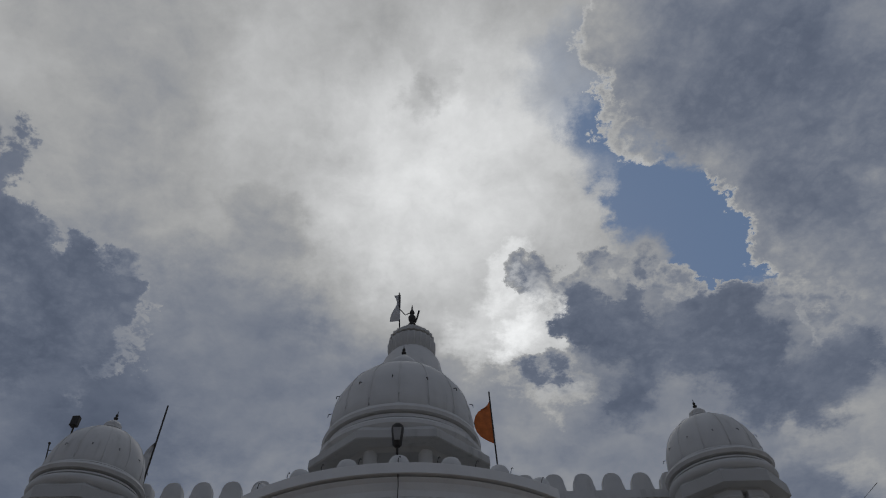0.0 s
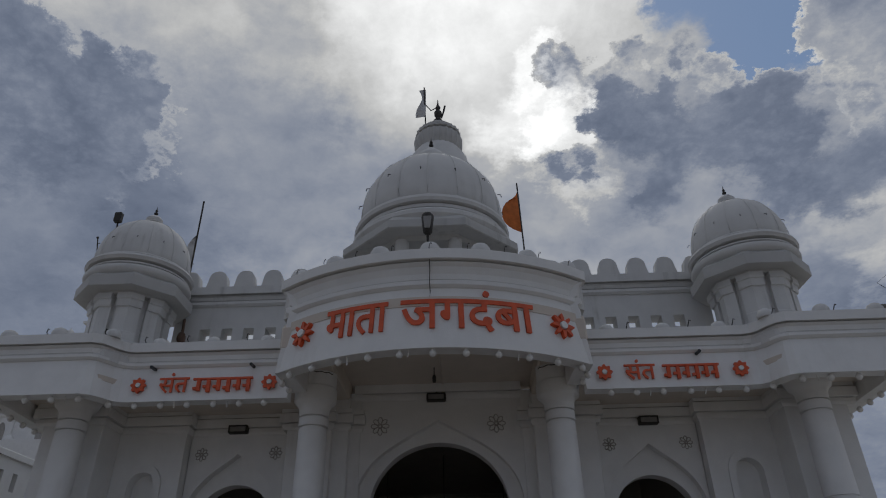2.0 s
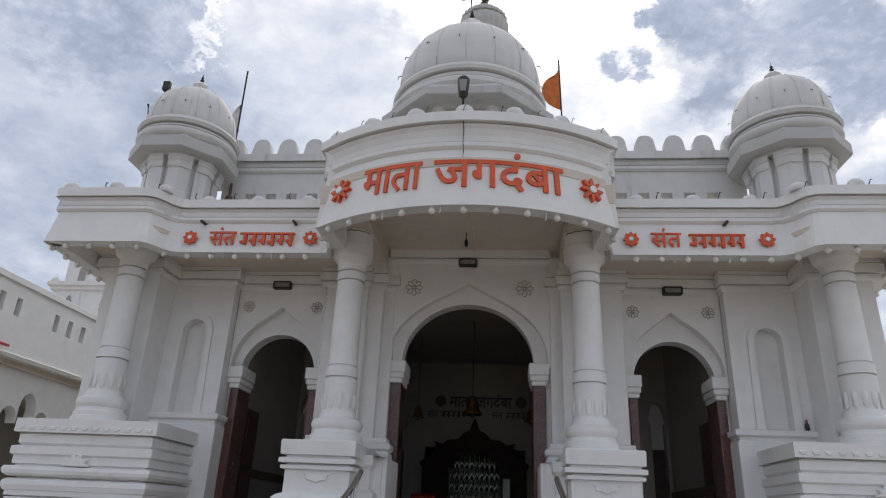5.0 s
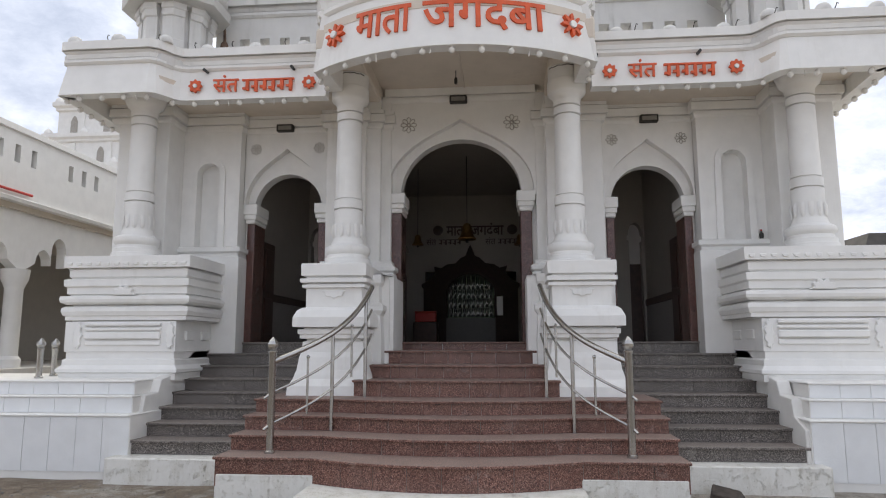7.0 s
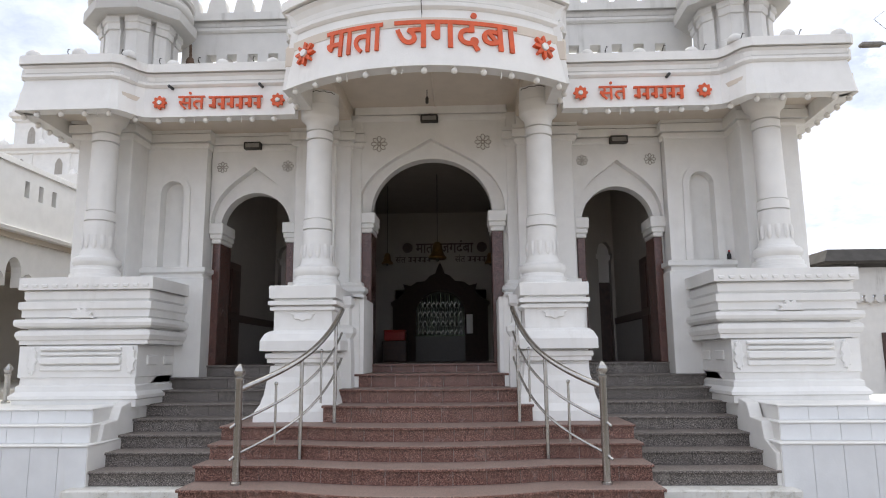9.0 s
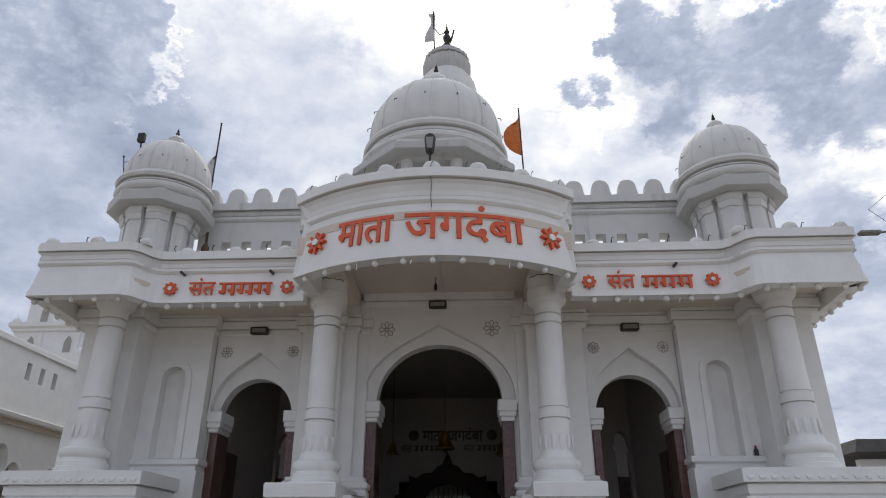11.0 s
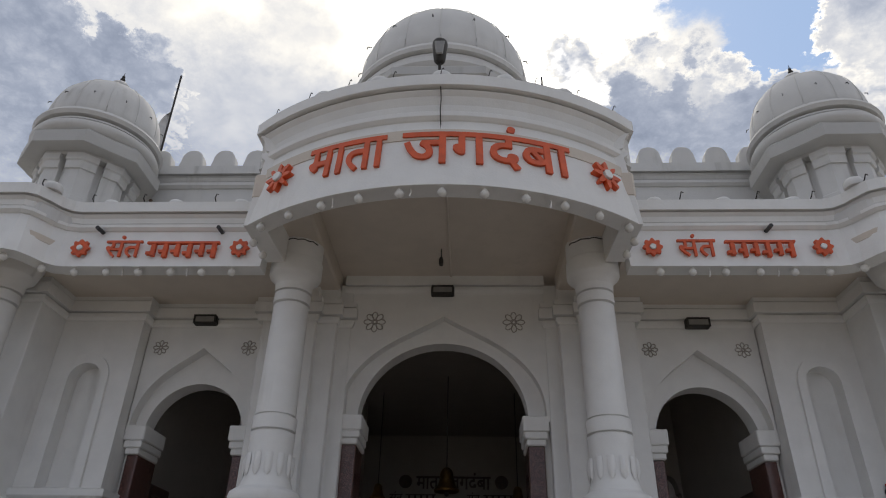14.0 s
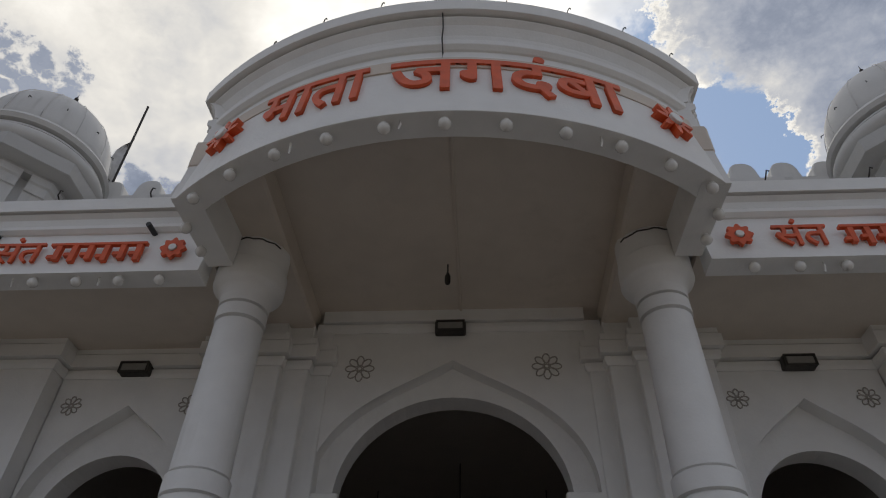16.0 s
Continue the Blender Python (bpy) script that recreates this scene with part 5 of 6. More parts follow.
for s in (-1, 1):
    f = thing("flower_emblem", "orange-red raised flower with a white centre on the fascia", "ornament", "fascia flowers")
    flower(f, 0.145, 8, 0.05, ORANGE)
    a = s * 1.44 / R_ARC
    rr = R_ARC - 0.05
    f.matrix_world = Matrix.Translation((rr * math.sin(a), C_ARC - rr * math.cos(a), 4.985)) @ pose(0, 0, 0, -6, 0, math.degrees(a))
    for x in (1.875, 3.37):
        f = thing("flower_emblem", "orange-red raised flower with a white centre on the fascia", "ornament", "fascia flowers")
        flower(f, 0.09, 8, 0.03, ORANGE, 0.13)
        f.location = (s * x, -1.35, 4.745)
    t = thing("side_lettering", "raised orange-red lettering on the white side fascia", "lettering", "side lettering")
    x0 = -3.14 if s < 0 else 2.10
    me = word_mesh("संत", 0.34, 0.17, 0.022, on_flat(x0, -1.345, 4.66, 0.03), 0.006)
    me.materials.clear()
    me.materials.append(ORANGE)
    part("word", me, None, t)
    bars(t, x0 + (0.39 if s < 0 else 0.42), -1.338, 4.65, 0.68 if s < 0 else 0.62, 0.165, 6, 0.035, ORANGE)


# ---- lamps, bulbs and small fittings ----
def bulb_mesh():
    return Mesh().ball((0, 0, 0), 0.036, 14).lathe([(0.014, 0.028), (0.016, 0.035), (0.016, 0.045)], seg=10).data("globe", BULB)


GLOBE = bulb_mesh()
HOLDER = Mesh().lathe([(0.017, 0.03), (0.018, 0.033), (0.018, 0.045)], seg=12).data("holder", WHITE)
first = thing("bulb", "small opal bulb hanging under the white fascia", "light bulb", "fascia bulbs", at=(0, 0, -50))
part("globe", GLOBE, None, first)
part("holder", HOLDER, None, first, "white bulb holder")
places = []
for i in range(-5, 6):
    a = radians(i * 7.4 + 0.6)
    places.append(((R_ARC - 0.06) * math.sin(a), C_ARC - (R_ARC - 0.06) * math.cos(a), 4.592))
for s in (-1, 1):
    places += [(s * (1.62), -1.72, 4.592), (s * 1.60, -1.50, 4.592)]
    for x in (1.93, 2.21, 2.50, 2.80, 3.10, 3.40):
        places.append((s * x, -1.30, 4.525))
    for x, y in ((3.66, -1.38), (3.88, -1.60), (4.17, -1.62), (4.46, -1.62), (4.76, -1.62), (4.97, -1.55), (4.99, -1.25), (5.01, -0.98), (5.03, -0.7), (5.05, -0.42), (5.07, -0.14), (5.08, 0.15)):
        places.append((s * x, y, 4.525))
first.location = places[0]
for i, q in enumerate(places[1:]):
    copy_thing(first, Matrix.Translation(q) @ pose(0, 0, 0, random.uniform(-7, 7), random.uniform(-7, 7), 0))

# loose white wire ends hanging between the bulbs, and dark cracks round the column necks
for x, y, z in ((-0.83, -2.33, 4.63), (0.86, -2.31, 4.63), (-0.21, -2.46, 4.63), (-2.35, -1.30, 4.56), (-2.95, -1.30, 4.56), (2.36, -1.30, 4.56), (2.96, -1.30, 4.56), (-4.02, -1.62, 4.56), (4.03, -1.62, 4.56)):
    h = new("wire_end", Mesh().tube([(x, y, z + 0.005), (x + 0.004, y, z - 0.03), (x + random.uniform(-0.01, 0.01), y + 0.006, z - random.uniform(0.06, 0.085))], 0.006, 6).data("wire_end", BULB))
    tagged(h, "loose white wire end hanging under the fascia", "wire", "loose wires")
for x, y, r, z, a0, a1 in ((-1.40, -1.08, 0.233, 4.875, 215, 330), (1.375, -1.08, 0.233, 4.875, 205, 345), (-4.22, -1.02, 0.288, 4.752, 200, 350), (4.22, -1.02, 0.288, 4.752, 195, 345)):
    ring_pts = [(x + r * math.cos(radians(a0 + (a1 - a0) * i / 16)), y + r * math.sin(radians(a0 + (a1 - a0) * i / 16)), z + 0.006 * math.sin(i * 1.9)) for i in range(17)]
    h = new("plaster_crack", Mesh().tube(ring_pts, 0.005, 5).data("plaster_crack", IRON))
    tagged(h, "thin dark crack in the plaster round a column neck", "crack", "column cracks")

# hooks for lights along the cornices
for i in range(9):
    a = radians(-PORCH_L + 2 * PORCH_L * (i + 0.5) / 9)
    r = R_ARC + 0.0
    x, y = r * math.sin(a), C_ARC - r * math.cos(a)
    h = new("wire_hook", Mesh().tube([(x, y + 0.03, 5.735), (x, y - 0.01, 5.75), (x + 0.01, y - 0.02, 5.785), (x + 0.02, y - 0.025, 5.79), (x + 0.025, y - 0.025, 5.775)], 0.004, 6).data("wire_hook", IRON))
    tagged(h, "bent dark wire hook on the porch cornice", "hook", "cornice hooks")
for s in (-1, 1):
    for x in (2.2, 2.9, 3.4, 3.75, 4.4):
        y = -1.36 if x < 3.5 else (-1.62 if x < 4.0 else -1.67)
        h = new("wire_hook", Mesh().tube([(s * x, y + 0.03, 5.26), (s * x, y - 0.02, 5.29), (s * x + 0.012, y - 0.03, 5.33), (s * x + 0.03, y - 0.03, 5.32)], 0.006, 6).data("wire_hook", IRON))
        tagged(h, "bent dark wire hook on the side cornice", "hook", "cornice hooks")
    for x in ((2.10, 3.25) if s < 0 else (1.72, 2.95)):
        h = new("drain_spout", Mesh().tube([(s * x, -1.2, 4.965), (s * x, -1.40, 4.952)], 0.019, 12).data("drain_spout", PIPE))
        tagged(h, "short black drain pipe through the fascia", "pipe", "drain spouts")

# half-round knobs on the parapets
knob = Mesh().lathe([(0.11, 0.0), (0.115, 0.02), (0.11, 0.07), (0.085, 0.115), (0.045, 0.14), (0.008, 0.148)], seg=20).data("parapet_knob", WHITE_ROOF)
spots = []
for i in range(7):
    a = radians(-PORCH_L * 0.95 + 2 * PORCH_L * 0.95 * i / 6)
    spots.append(((R_ARC - 0.14) * math.sin(a), C_ARC - (R_ARC - 0.14) * math.cos(a), 5.735))
for s in (-1, 1):
    spots += [(s * x, -1.2, 5.27) for x in (2.0, 2.65, 3.3)] + [(s * 3.72, -1.52, 5.268), (s * 4.3, -1.60, 5.268), (s * 4.9, -1.58, 5.268), (s * 5.0, -0.9, 5.268), (s * 5.03, -0.3, 5.268)]
for q in spots:
    h = new("parapet_knob", knob)
    h.location = q
    h.scale = (0.8, 0.8, 0.75) if q[2] < 5.5 else (1, 1, 1)
    tagged(h, "rounded white plaster knob on the parapet", "ornament", "parapet knobs")


def floodlight(x, y, z):
    t = thing("floodlight", "small dark rectangular floodlight fixed below the soffit", "lamp", "wall floodlights", at=(x, y, z))
    part("housing", Mesh().box(-0.125, 0.125, -0.05, 0.045, -0.05, 0.05), IRON, t, bevel=0.012)
    part("glass", Mesh().box(-0.1, 0.1, -0.058, -0.048, -0.032, 0.03), LAMP_GLASS, t, "pale reflector behind glass", 0.004)
    part("rim", Mesh().sweep([(0.0, -0.062), (0.012, -0.062), (0.012, -0.048), (0.0, -0.048)], [(-0.105, -0.038), (0.105, -0.038), (0.105, 0.036), (-0.105, 0.036)], True), IRON, t).matrix_basis = pose(0, 0, 0, 90, 0, 0) @ Matrix.Scale(-1, 4, (0, 0, 1))
    part("bracket", Mesh().tube([(0, 0.0, 0.045), (0.01, 0.03, 0.12), (0.0, 0.10, 0.13)], 0.012), IRON, t)


floodlight(-2.575, -0.13, 4.56)
floodlight(2.59, -0.13, 4.54)
floodlight(-0.055, -0.13, 4.91)

t = thing("street_lantern", "grey lantern on a short bracket on the porch parapet", "lamp", at=(-0.02, -2.40, 5.73))
part("stem", Mesh().tube([(0, 0.05, 0.0), (0, 0, 0.10), (0, -0.02, 0.28)], 0.014), IRON, t)
part("housing", Mesh().lathe([(0.035, 0.24), (0.05, 0.26), (0.068, 0.44), (0.066, 0.47), (0.045, 0.495), (0.01, 0.50)], (0, -0.03, 0), 20), IRON, t)
part("glass", Mesh().prism([(-0.030, 0.275), (0.030, 0.275), (0.046, 0.43), (-0.046, 0.43)], -0.106, -0.085), LAMP_GLASS, t, "pale lamp glass", 0.008)

t = thing("bare_socket", "bare bulb socket hanging on its wire under the porch", "lamp socket", at=(-0.05, -0.72, 5.10))
part("wire", Mesh().tube([(0, 0, 0), (0, 0, -0.10)], 0.006, 6), IRON, t)
part("socket", Mesh().lathe([(0.018, -0.19), (0.022, -0.17), (0.022, -0.12), (0.012, -0.095)], seg=12), IRON, t)
m = Mesh().tube([(0.03, -2.3, 5.095), (0.03, -0.12, 5.095), (0.03, -0.12, 4.95)], 0.012, 8)
tagged(new("conduit", m.data("conduit", SOFFIT)), "thin painted cable conduit across the porch soffit", "conduit")
m = Mesh().tube([(0.0, -2.54, 5.74), (0.0, -2.535, 5.62), (0.005, -2.49, 5.50), (0.0, -2.495, 5.37), (0.005, -2.455, 5.26), (0.0, -2.465, 5.19)], 0.0045, 6)
tagged(new("cable", m.data("cable", IRON)), "thin cable running down the bowed fascia", "cable")


# ---- rosettes in relief on the wall ----
def rosette(x, z, r):
    t = thing("rosette", "incised flower rosette on the white wall above an arch", "ornament", "wall rosettes", at=(x, -0.088, z))
    for i in range(8):
        a = 2 * math.pi * i / 8
        ring_pts = []
        for j in range(13):
            w = 2 * math.pi * j / 12
            u, v = 0.24 * math.sin(w), 0.62 + 0.38 * math.cos(w)
            ring_pts.append((r * (v * math.sin(a) + u * math.cos(a)), 0, r * (v * math.cos(a) - u * math.sin(a))))
        part("petal", Mesh().tube(ring_pts, 0.0055, 5), RELIEF, t)
    part("eye", Mesh().tube([(r * 0.16 * math.cos(2 * math.pi * j / 12), 0, r * 0.16 * math.sin(2 * math.pi * j / 12)) for j in range(13)], 0.006, 5), RELIEF, t)


for x in (-0.775, 0.70):
    rosette(x, 4.33 + 0.24, 0.115)
for x in (-3.02, -2.08, 2.08, 3.02):
    rosette(x, 4.27, 0.08)


# ---- steel stair rails ----
def handrail(s):
    t = thing("stair_rail", "curved stainless steel stair rail with round-topped post", "railing", "stair rails")
    px, py = s * 1.68, -2.93

    def along(u):
        """Plan and rise of the curved rail from the post up to the pedestal."""
        x = 1.68 - 0.73 * (0.45 * u + 0.55 * math.sin(u * math.pi / 2))
        y = -2.93 + 1.18 * (0.45 * u + 0.55 * (1 - math.cos(u * math.pi / 2)))
        return s * x, y, u

    def rise(u, base, gain):
        return base + gain * (0.55 * u + 0.45 * u ** 3)

    part("post", Mesh().lathe([(0.05, 0.43), (0.05, 0.45), (0.036, 0.46), (0.036, 1.36), (0.042, 1.37), (0.042, 1.385), (0.03, 1.39)], (px, py, 0), 20), STEEL, t)
    part("knob", Mesh().lathe([(0.03, 1.39), (0.052, 1.425), (0.055, 1.45), (0.04, 1.48), (0.015, 1.51), (0.003, 1.52)], (px, py, 0), 8, sharp=True), STEEL, t, "faceted steel knob")
    us = [i / 24 for i in range(25)]
    part("handrail", Mesh().tube([(*along(u)[:2], rise(u, 1.28, 0.82)) for u in us], 0.028, 12), STEEL, t)
    for base, gain in ((0.99, 0.85), (0.70, 0.86)):
        q = [(px + s * 0.05, py - 0.06, base - 0.05)] + [(*along(u)[:2], rise(u, base, gain)) for u in us]
        part("bar", Mesh().tube(q, 0.013, 8), STEEL, t)

    def floor_at(y):
        z = 0.43
        for half, yf, bulge, top in RED:
            if y > yf:
                z = top
        return z

    for u, r, short in ((0.30, 0.012, True), (0.52, 0.02, False), (0.72, 0.012, True), (0.90, 0.02, False)):
        x, y, _ = along(u)
        lo = rise(u, 0.62, 0.86) if short else floor_at(y) - 0.02
        hi = rise(u, 1.28, 0.82) - (0.10 if short else 0.02)
        part("baluster", Mesh().tube([(x, y, lo), (x, y, hi)], r, 10), STEEL, t)
        if short:
            part("baluster_knob", Mesh().ball((x, y, hi), 0.019, 10), STEEL, t)


handrail(-1)
handrail(1)
# small steel posts on the low wall
for x, y in ((-5.05, -1.55), (-5.25, -1.0)):
    t = thing("steel_post", "short stainless steel post on the low wall", "post", "steel posts", at=(x, y, 1.05))
    part("shaft", Mesh().lathe([(0.05, 0), (0.05, 0.02), (0.035, 0.03), (0.035, 0.33), (0.042, 0.34), (0.042, 0.36)], seg=16), STEEL, t)
    part("knob", Mesh().lathe([(0.03, 0.36), (0.052, 0.40), (0.05, 0.43), (0.01, 0.48)], seg=8, sharp=True), STEEL, t, "faceted steel knob")

# ---- side building and far buildings ----
t = thing("side_building", "long white arcaded side building with a slotted parapet", "building")
XW = -8.0
m = Mesh()
y0, y1 = -2.0, 12.0
slots = [y for base in (-0.9, 1.1, 3.0, 5.2, 7.4) for y in (base, base + 0.42, base + 0.84)]
m.box(XW - 0.3, XW, y0, y1, 4.0, 4.66).box(XW - 0.3, XW, y0, y1, 4.98, 5.2)
last = y0
for q in sorted(slots):
    m.box(XW - 0.3, XW, last, q - 0.07, 4.66, 4.98)
    last = q + 0.07
m.box(XW - 0.3, XW, last, y1, 4.66, 4.98)
part("parapet", m, WHITE, t)
part("parapet_back", Mesh().box(XW - 0.5, XW - 0.35, y0, y1, 4.0, 5.1), WHITE, t)
part("coping", Mesh().sweep([(-0.3, 5.2), (0.06, 5.2), (0.06, 5.30), (0.0, 5.33), (-0.3, 5.33)], [(XW, y1), (XW, y0)][::-1]), WHITE, t)
part("ledge", Mesh().sweep([(-0.3, 3.94), (0.10, 3.94), (0.12, 4.0), (0.02, 4.04), (-0.3, 4.04)], [(XW, y0), (XW, y1)]), WHITE, t)
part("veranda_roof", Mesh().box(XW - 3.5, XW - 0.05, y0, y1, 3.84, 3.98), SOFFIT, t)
part("back_wall", Mesh().box(XW - 3.7, XW - 3.5, y0, y1, 0.0, 4.0), INNER_WALL, t)
part("veranda_floor", Mesh().box(XW - 3.5, XW + 0.3, y0, y1, -0.3, 1.05), WHITE_LOW, t)
part("end_wall", Mesh().box(XW - 3.6, XW, y1, y1 + 0.2, 0.0, 5.2), WHITE, t)
pitch = 2.0
for i in range(7):
    ya = y0 + pitch * i
    # wall above the arch, cut with three cusps
    pts = [(ya, 3.96), (ya, 2.75)]
    for j in range(3):
        c0, rr = ya + 0.35 + (pitch - 0.7) * (j + 0.5) / 3, (pitch - 0.7) / 6
        lift = 2.95 + (0.28 if j == 1 else 0.0)
        pts += [(c0 - rr * math.cos(math.pi * q / 8), lift + rr * 1.3 * math.sin(math.pi * q / 8)) for q in range(9)]
    pts += [(ya + pitch, 2.75), (ya + pitch, 3.96)]
    k = len(pts)
    m = Mesh()
    m.add([(XW - 0.32, y, z) for y, z in pts] + [(XW - 0.12, y, z) for y, z in pts], [tuple(range(k)), tuple(range(2 * k - 1, k - 1, -1))] + [(q, q + k, (q + 1) % k + k, (q + 1) % k) for q in range(k)])
    part("arch", m, WHITE, t)
    part("column", Mesh().lathe([(0.2, 1.05), (0.2, 1.2), (0.15, 1.26), (0.15, 2.45), (0.17, 2.5), (0.22, 2.62), (0.24, 2.8)], (XW - 0.22, ya + 0.0, 0), 18), WHITE, t)
part("beam_tube", Mesh().tube([(XW + 0.04, -0.5, 4.12), (XW + 0.05, 1.9, 4.13)], 0.025), RED_BOX, t, "thin red pipe along the ledge")

t = thing("far_tower", "distant white multi-tiered temple tower with small domes and niches", "tower", at=(-19.9, 28.0, 0.0))
z, half = 0.0, 4.2
for i, (h, hw) in enumerate(((11.0, 4.5), (1.8, 4.1), (1.9, 3.8), (1.7, 2.9), (1.2, 2.2), (1.0, 1.6))):
    part("tier", Mesh().sweep([(-1.0, z), (0, z), (0, z + h * 0.72), (0.12, z + h * 0.76), (0.12, z + h * 0.82), (0.25, z + h * 0.88), (0.25, z + h), (-1.0, z + h)], [(hw, -hw), (hw, hw), (-hw, hw), (-hw, -hw)], True).box(-hw + 0.5, hw - 0.5, -hw + 0.5, hw - 0.5, z, z + h), WHITE, t)
    n_dome = 5
    for j in range(n_dome):
        x = -hw + 2 * hw * j / (n_dome - 1)
        if i < 5:
            part("small_dome", Mesh().lathe([(0.22, 0), (0.23, 0.08), (0.19, 0.2), (0.09, 0.3), (0.02, 0.34), (0.01, 0.45)], (x, -hw, z + h), 12), WHITE, t)
            part("side_dome", Mesh().lathe([(0.22, 0), (0.23, 0.08), (0.19, 0.2), (0.09, 0.3), (0.02, 0.34), (0.01, 0.45)], (hw, x, z + h), 12), WHITE, t)
        if j < n_dome - 1 and i > 0:
            c = -hw + 2 * hw * (j + 0.5) / (n_dome - 1)
            # no hollow here: a thin plate whose darker colour gives the niche shade
            part("niche", Mesh().prism([(c - 0.2, z + h * 0.1), (c + 0.2, z + h * 0.1), (c + 0.2, z + h * 0.42), (c + 0.1, z + h * 0.55), (c, z + h * 0.6), (c - 0.1, z + h * 0.55), (c - 0.2, z + h * 0.42)], -hw - 0.02, -hw + 0.05), RELIEF, t, "flat arched plate coloured as a niche's shade")
            part("pilaster", Mesh().box(c + 0.42, c + 0.62, -hw - 0.08, -hw + 0.05, z, z + h * 0.72), WHITE, t)
    z += h
part("crown", Mesh().lathe([(1.0, z), (1.15, z + 0.3), (1.2, z + 0.8), (1.0, z + 1.3), (0.5, z + 1.7), (0.12, z + 1.85)], seg=24, ribs=12, depth=0.05), WHITE, t)

part("flag_pole", Mesh().tube([(-0.95, -0.9, z + 0.6), (-1.05, -0.9, z + 4.6)], 0.04), IRON, t)
t = thing("side_house", "low white house with a dark overhanging roof and pierced parapet", "house", at=(14.5, 12.0, 0.0))
part("wall", Mesh().box(-2.9, 6.0, 0.0, 5.0, -0.1, 3.2), WHITE_LOW, t)
part("parapet", Mesh().box(-2.9, 6.0, -0.15, 0.1, 3.35, 4.2), WHITE_ROOF, t)
part("roof", Mesh().sweep([(-3, 4.3), (0.55, 4.3), (0.6, 4.36), (0.35, 4.75), (-3, 4.85)], [(-2.6, 5.0), (-2.6, 0.0), (6.0, 0.0)]), ROOFDARK, t, "dark flat overhanging roof")
for i in range(14):
    x = -2.8 + 0.32 * i
    part("screen_block", Mesh().lathe([(0.10, -0.06), (0.14, -0.06), (0.14, 0.06), (0.10, 0.06)], seg=8), WHITE_ROOF, t).matrix_basis = pose(x + 0.1, -0.1, 3.25, 90, 0, 0)
# wall is not cut: a solid panel, dark with the doorway's shade
part("opening", Mesh().box(-1.4, 0.2, -0.05, 0.1, 0.0, 2.2), DARKWOOD, t, "dark panel coloured as a doorway's inner shade")

t = thing("street_light", "grey street light on a tall pole with a cable", "street lamp", at=(11.2, 6.5, 0.0))
part("pole", Mesh().tube([(0, 0, -0.1), (0, 0, 9.0)], 0.06), STONE, t)
part("arm", Mesh().tube([(0, 0, 8.9), (-0.45, -0.05, 9.0), (-0.65, -0.06, 8.98)], 0.03), STONE, t)
part("head", Mesh().box(-1.15, -0.62, -0.16, 0.04, 8.92, 9.02), STONE, t, "flat grey lamp head", 0.03)
m = Mesh().tube([(11.2, 6.5, 8.95), (10.3, 6.2, 9.5), (10.7, 5.9, 9.8)], 0.007, 6)
tagged(new("overhead_cable", m.data("overhead_cable", IRON)), "thin overhead cable by the street light", "cable")


# ---- stones and pavers on the forecourt ----
def rock(x, y, z, sx, sy, sz, mat, label, turn):
    bm = bmesh.new()
    bmesh.ops.create_icosphere(bm, subdivisions=2, radius=1)
    for v in bm.verts:
        k = 1 + 0.22 * noise.noise(v.co * 1.7 + Vector((x * 3, y, 0)))
        v.co = Vector((max(-0.8, min(0.8, v.co.x)) * sx * k, max(-0.75, min(0.75, v.co.y)) * sy * k, max(-0.7, min(0.7, v.co.z)) * sz * k))
    me = bpy.data.meshes.new("stone")
    bm.to_mesh(me)
    bm.free()
    me.materials.append(mat)
    ob = new("loose_stone", me)
    ob.matrix_world = pose(x, y, z, 0, 0, turn)
    tagged(ob, label, "stone", "loose stones")




def paver_material():
    m, n = material("worn_paving_stone", 0.9)
    info = n.node("ShaderNodeObjectInfo").outputs["Random"]
    col = n.mix(info, (0.11, 0.105, 0.10), (0.24, 0.225, 0.205))
    col = n.mix(n.ramp(n.noise(n.p, 9, 8, 0.75), 0.46, 0.62), col, (0.34, 0.29, 0.23))
    col = n.mix(n.math("MULTIPLY", n.ramp(n.noise(n.p, 40, 5, 0.75), 0.55, 0.65), 0.6), col, (0.08, 0.075, 0.065))
    col = n.mix(n.math("MULTIPLY", n.ramp(n.noise(n.p, 13, 7, 0.8), 0.60, 0.66), 0.8), col, (0.55, 0.53, 0.49))
    n.put(n.b.inputs["Base Color"], col)
    bump(n, n.noise(n.p, 30, 8, 0.75), 0.8, 0.014)
    return m


PAVER = paver_material()
BROWN_STONE = plain("brown_stone", (0.16, 0.10, 0.07), 0.85, 0, 0.35, 9, 0.5)
block = Mesh().prism([(-0.20, -0.16), (0.14, -0.18), (0.21, -0.02), (0.10, 0.17), (-0.17, 0.20)], -0.12, 0.13)
ob = new("loose_stone", block.data("stone", plain("dark_stone", (0.075, 0.06, 0.05), 0.85, 0, 0.5, 11, 0.6), 0.012))
ob.matrix_world = pose(2.47, -3.02, 0.05, 14, 6, -18) @ Matrix.Diagonal((0.86, 0.78, 0.66, 1.0))
tagged(ob, "dark broken stone block leaning by the stairs", "stone", "loose stones")
rock(1.80, -3.32, -0.03, 0.09, 0.08, 0.11, BROWN_STONE, "small brown stone on the ground", 60)
rock(2.05, -3.22, -0.04, 0.16, 0.10, 0.09, BROWN_STONE, "flat broken brown stone on the ground", -20)
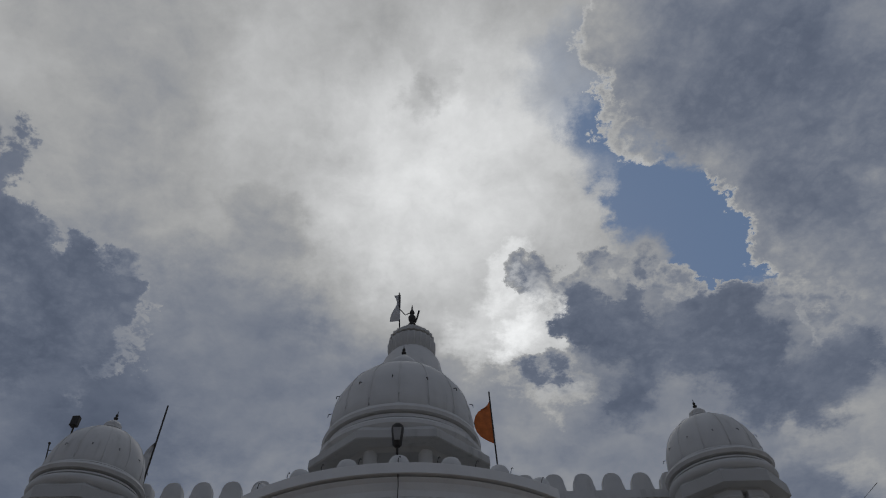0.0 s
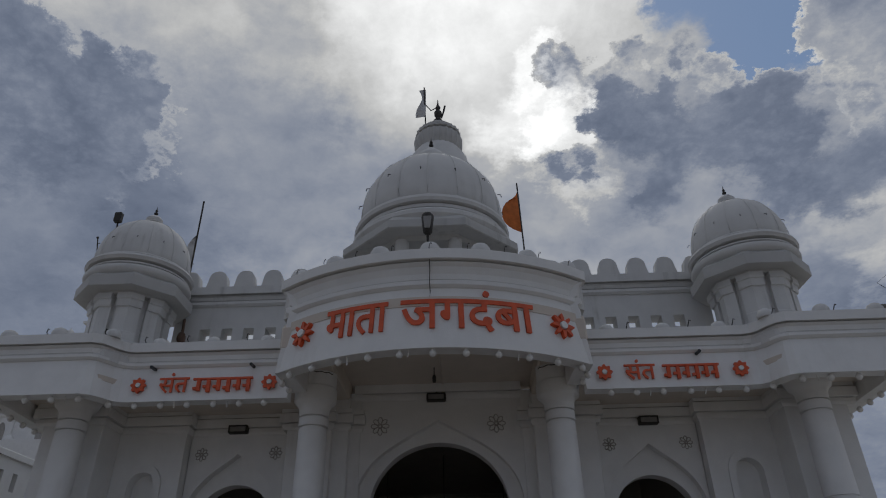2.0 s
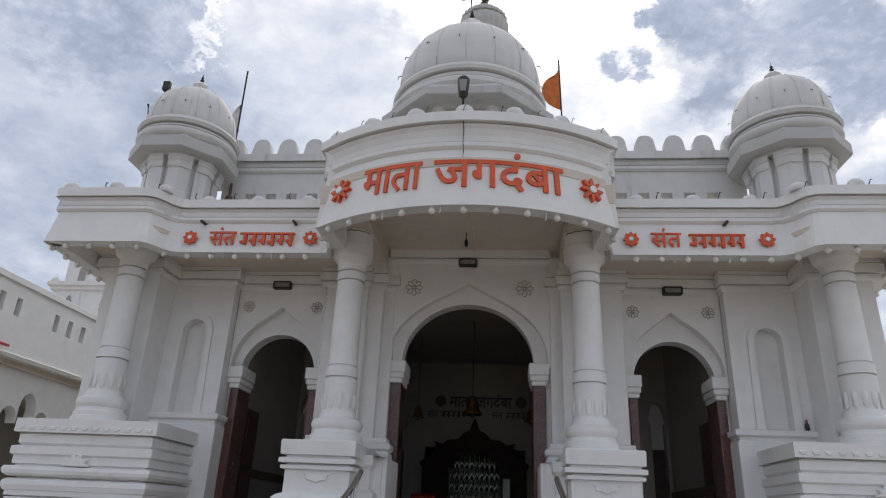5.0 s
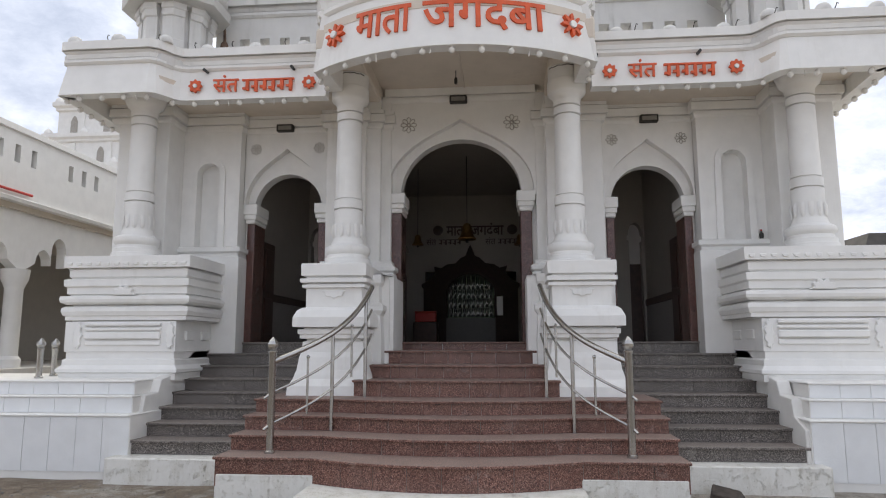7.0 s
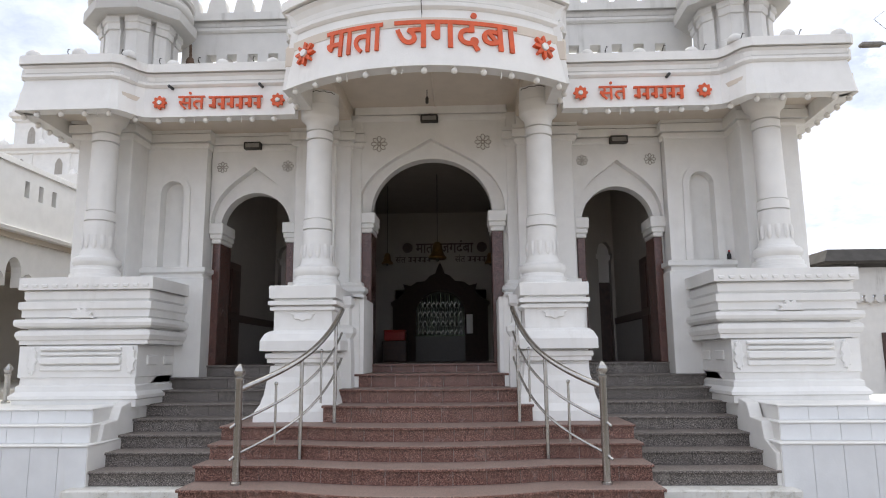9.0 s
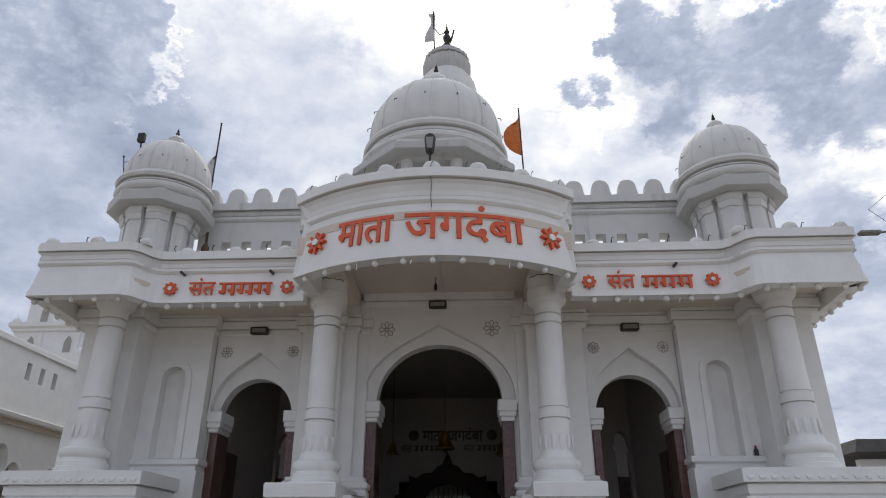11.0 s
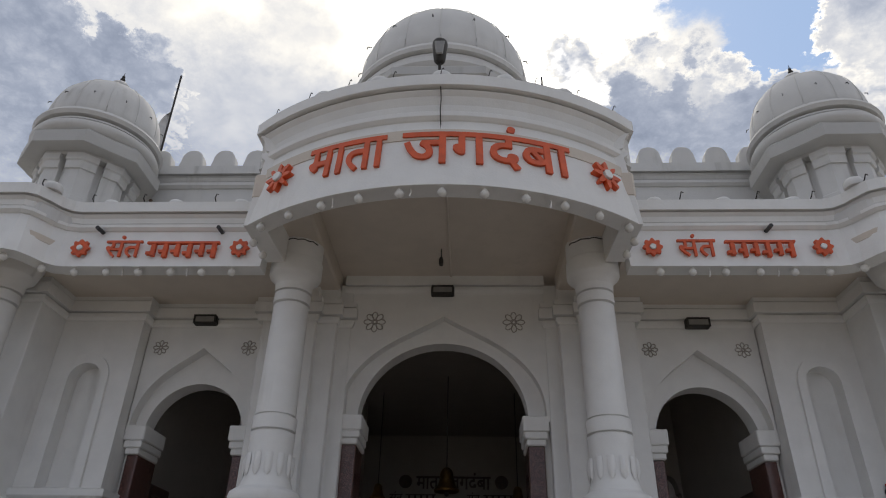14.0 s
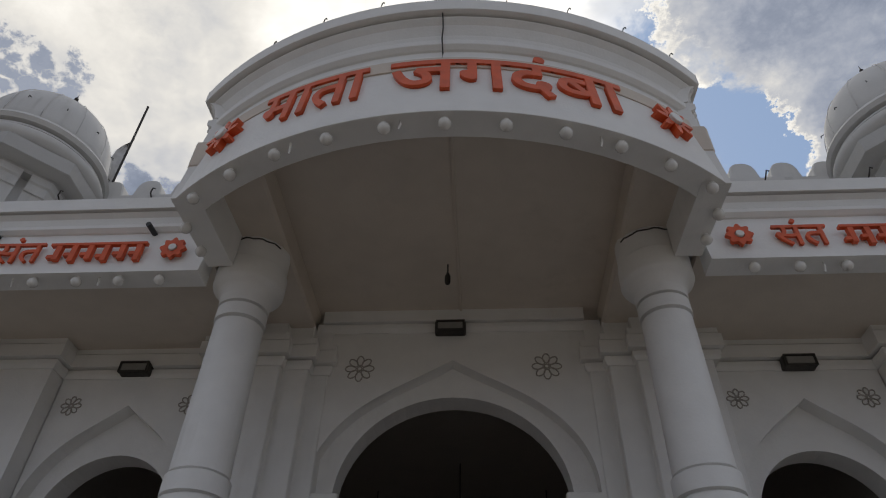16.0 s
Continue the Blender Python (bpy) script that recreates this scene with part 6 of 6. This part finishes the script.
for x, y, k, turn in ((1.95, -3.42, 0.04, 15), (2.12, -3.40, 0.05, 70), (2.24, -3.36, 0.035, 130), (2.30, -3.26, 0.045, 40), (1.86, -3.46, 0.03, 95), (2.62, -3.18, 0.04, 20)):
    rock(x, y, -0.06, k * 1.3, k, k * 0.8, BROWN_STONE, "small chip of broken brick on the ground", turn)
rock(2.20, -3.18, -0.03, 0.07, 0.06, 0.06, BROWN_STONE, "small brown stone on the ground", 10)
random.seed(4)
paving = thing("stone_paving", "worn grey stone slabs sunk in the forecourt", "paving", kind="structure")
grid = {}
for i in range(13):
    for j in range(6):
        grid[i, j] = (1.28 + 0.10 * i + 0.25 * j + random.uniform(-0.06, 0.06), -3.60 - 0.26 * i + 0.035 * j + random.uniform(-0.055, 0.055))
for i in range(12):
    for j in range(5):
        if random.random() < 0.16 or (j == 4 and random.random() < 0.4):
            continue
        c = [grid[i + 1, j], grid[i + 1, j + 1], grid[i, j + 1], grid[i, j]]
        mx, my = sum(p[0] for p in c) / 4, sum(p[1] for p in c) / 4
        c = [(mx + (px - mx) * 0.97, my + (py - my) * 0.965) for px, py in c]
        outline = []
        for (xa, ya), (xb, yb) in zip(c, c[1:] + c[:1]):
            outline += [(xa + (xb - xa) * u + random.uniform(-0.008, 0.008), ya + (yb - ya) * u + random.uniform(-0.008, 0.008)) for u in (0.04, 0.5, 0.96)]
        part("paving_stone", Mesh().slab(outline, -0.25, fall(my) + 0.020 + random.uniform(-0.007, 0.007)), PAVER, paving, bevel=0.005)
m = Mesh()
for i in range(1500):
    x, y = random.uniform(-5, 5.5), random.uniform(-6.6, -2.5)
    if abs(x) < 2.2 and y > -4.0:
        continue
    r = random.uniform(0.006, 0.016) if i % 12 else random.uniform(0.018, 0.034)
    m.lathe([(r * 0.6, -r * 0.4), (r, 0.0), (r * 0.5, r * 0.5)], (x, y, fall(y) + 0.004), 6, turn=random.uniform(0, 3))
m.soft = False
tagged(new("gravel", m.data("gravel", STONE)), "scattered small stones and grit on the ground", "gravel", kind="stuff")

# ---- odds and ends on the ledges and roofs ----
t = thing("ledge_bottle", "small dark bottle standing on the wall ledge", "bottle", at=(3.93, -0.29, 2.815))
part("body", Mesh().lathe([(0.024, 0), (0.026, 0.01), (0.026, 0.06), (0.012, 0.085), (0.011, 0.10)], seg=14), PIPE, t)
part("cap", Mesh().lathe([(0.013, 0.10), (0.013, 0.118)], seg=12), RED_BOX, t)
t = thing("leaning_stick", "brown stick leaning against the terrace wall behind the kiosk", "stick", at=(-3.42, -0.35, 5.12))
part("shaft", Mesh().tube([(0, 0, 0), (-0.10, 0.16, 0.55), (-0.18, 0.3, 1.05)], 0.02), BROWN_STONE, t)
part("rag", Mesh().ball((-0.13, 0.2, 0.72), 0.06, 10, 1.6), BROWN_STONE, t, "dark rag tied to the stick")
t = thing("roof_floodlight", "small dark floodlight on a thin roof pole", "lamp", at=(-5.02, 0.45, 5.118))
part("pole", Mesh().tube([(0, 0, 0), (-0.15, -0.15, 2.98)], 0.014), IRON, t)
part("housing", Mesh().box(-0.21, -0.09, -0.21, -0.12, 2.96, 3.14), IRON, t, bevel=0.015)
t = thing("roof_antenna", "thin metal antenna rod on the roof edge", "antenna", at=(-4.95, 0.4, 5.118))
part("rod", Mesh().tube([(0, 0, 0), (-0.28, -0.4, 2.5)], 0.009), IRON, t)
part("tip", Mesh().ball((-0.28, -0.4, 2.5), 0.02, 8), IRON, t)
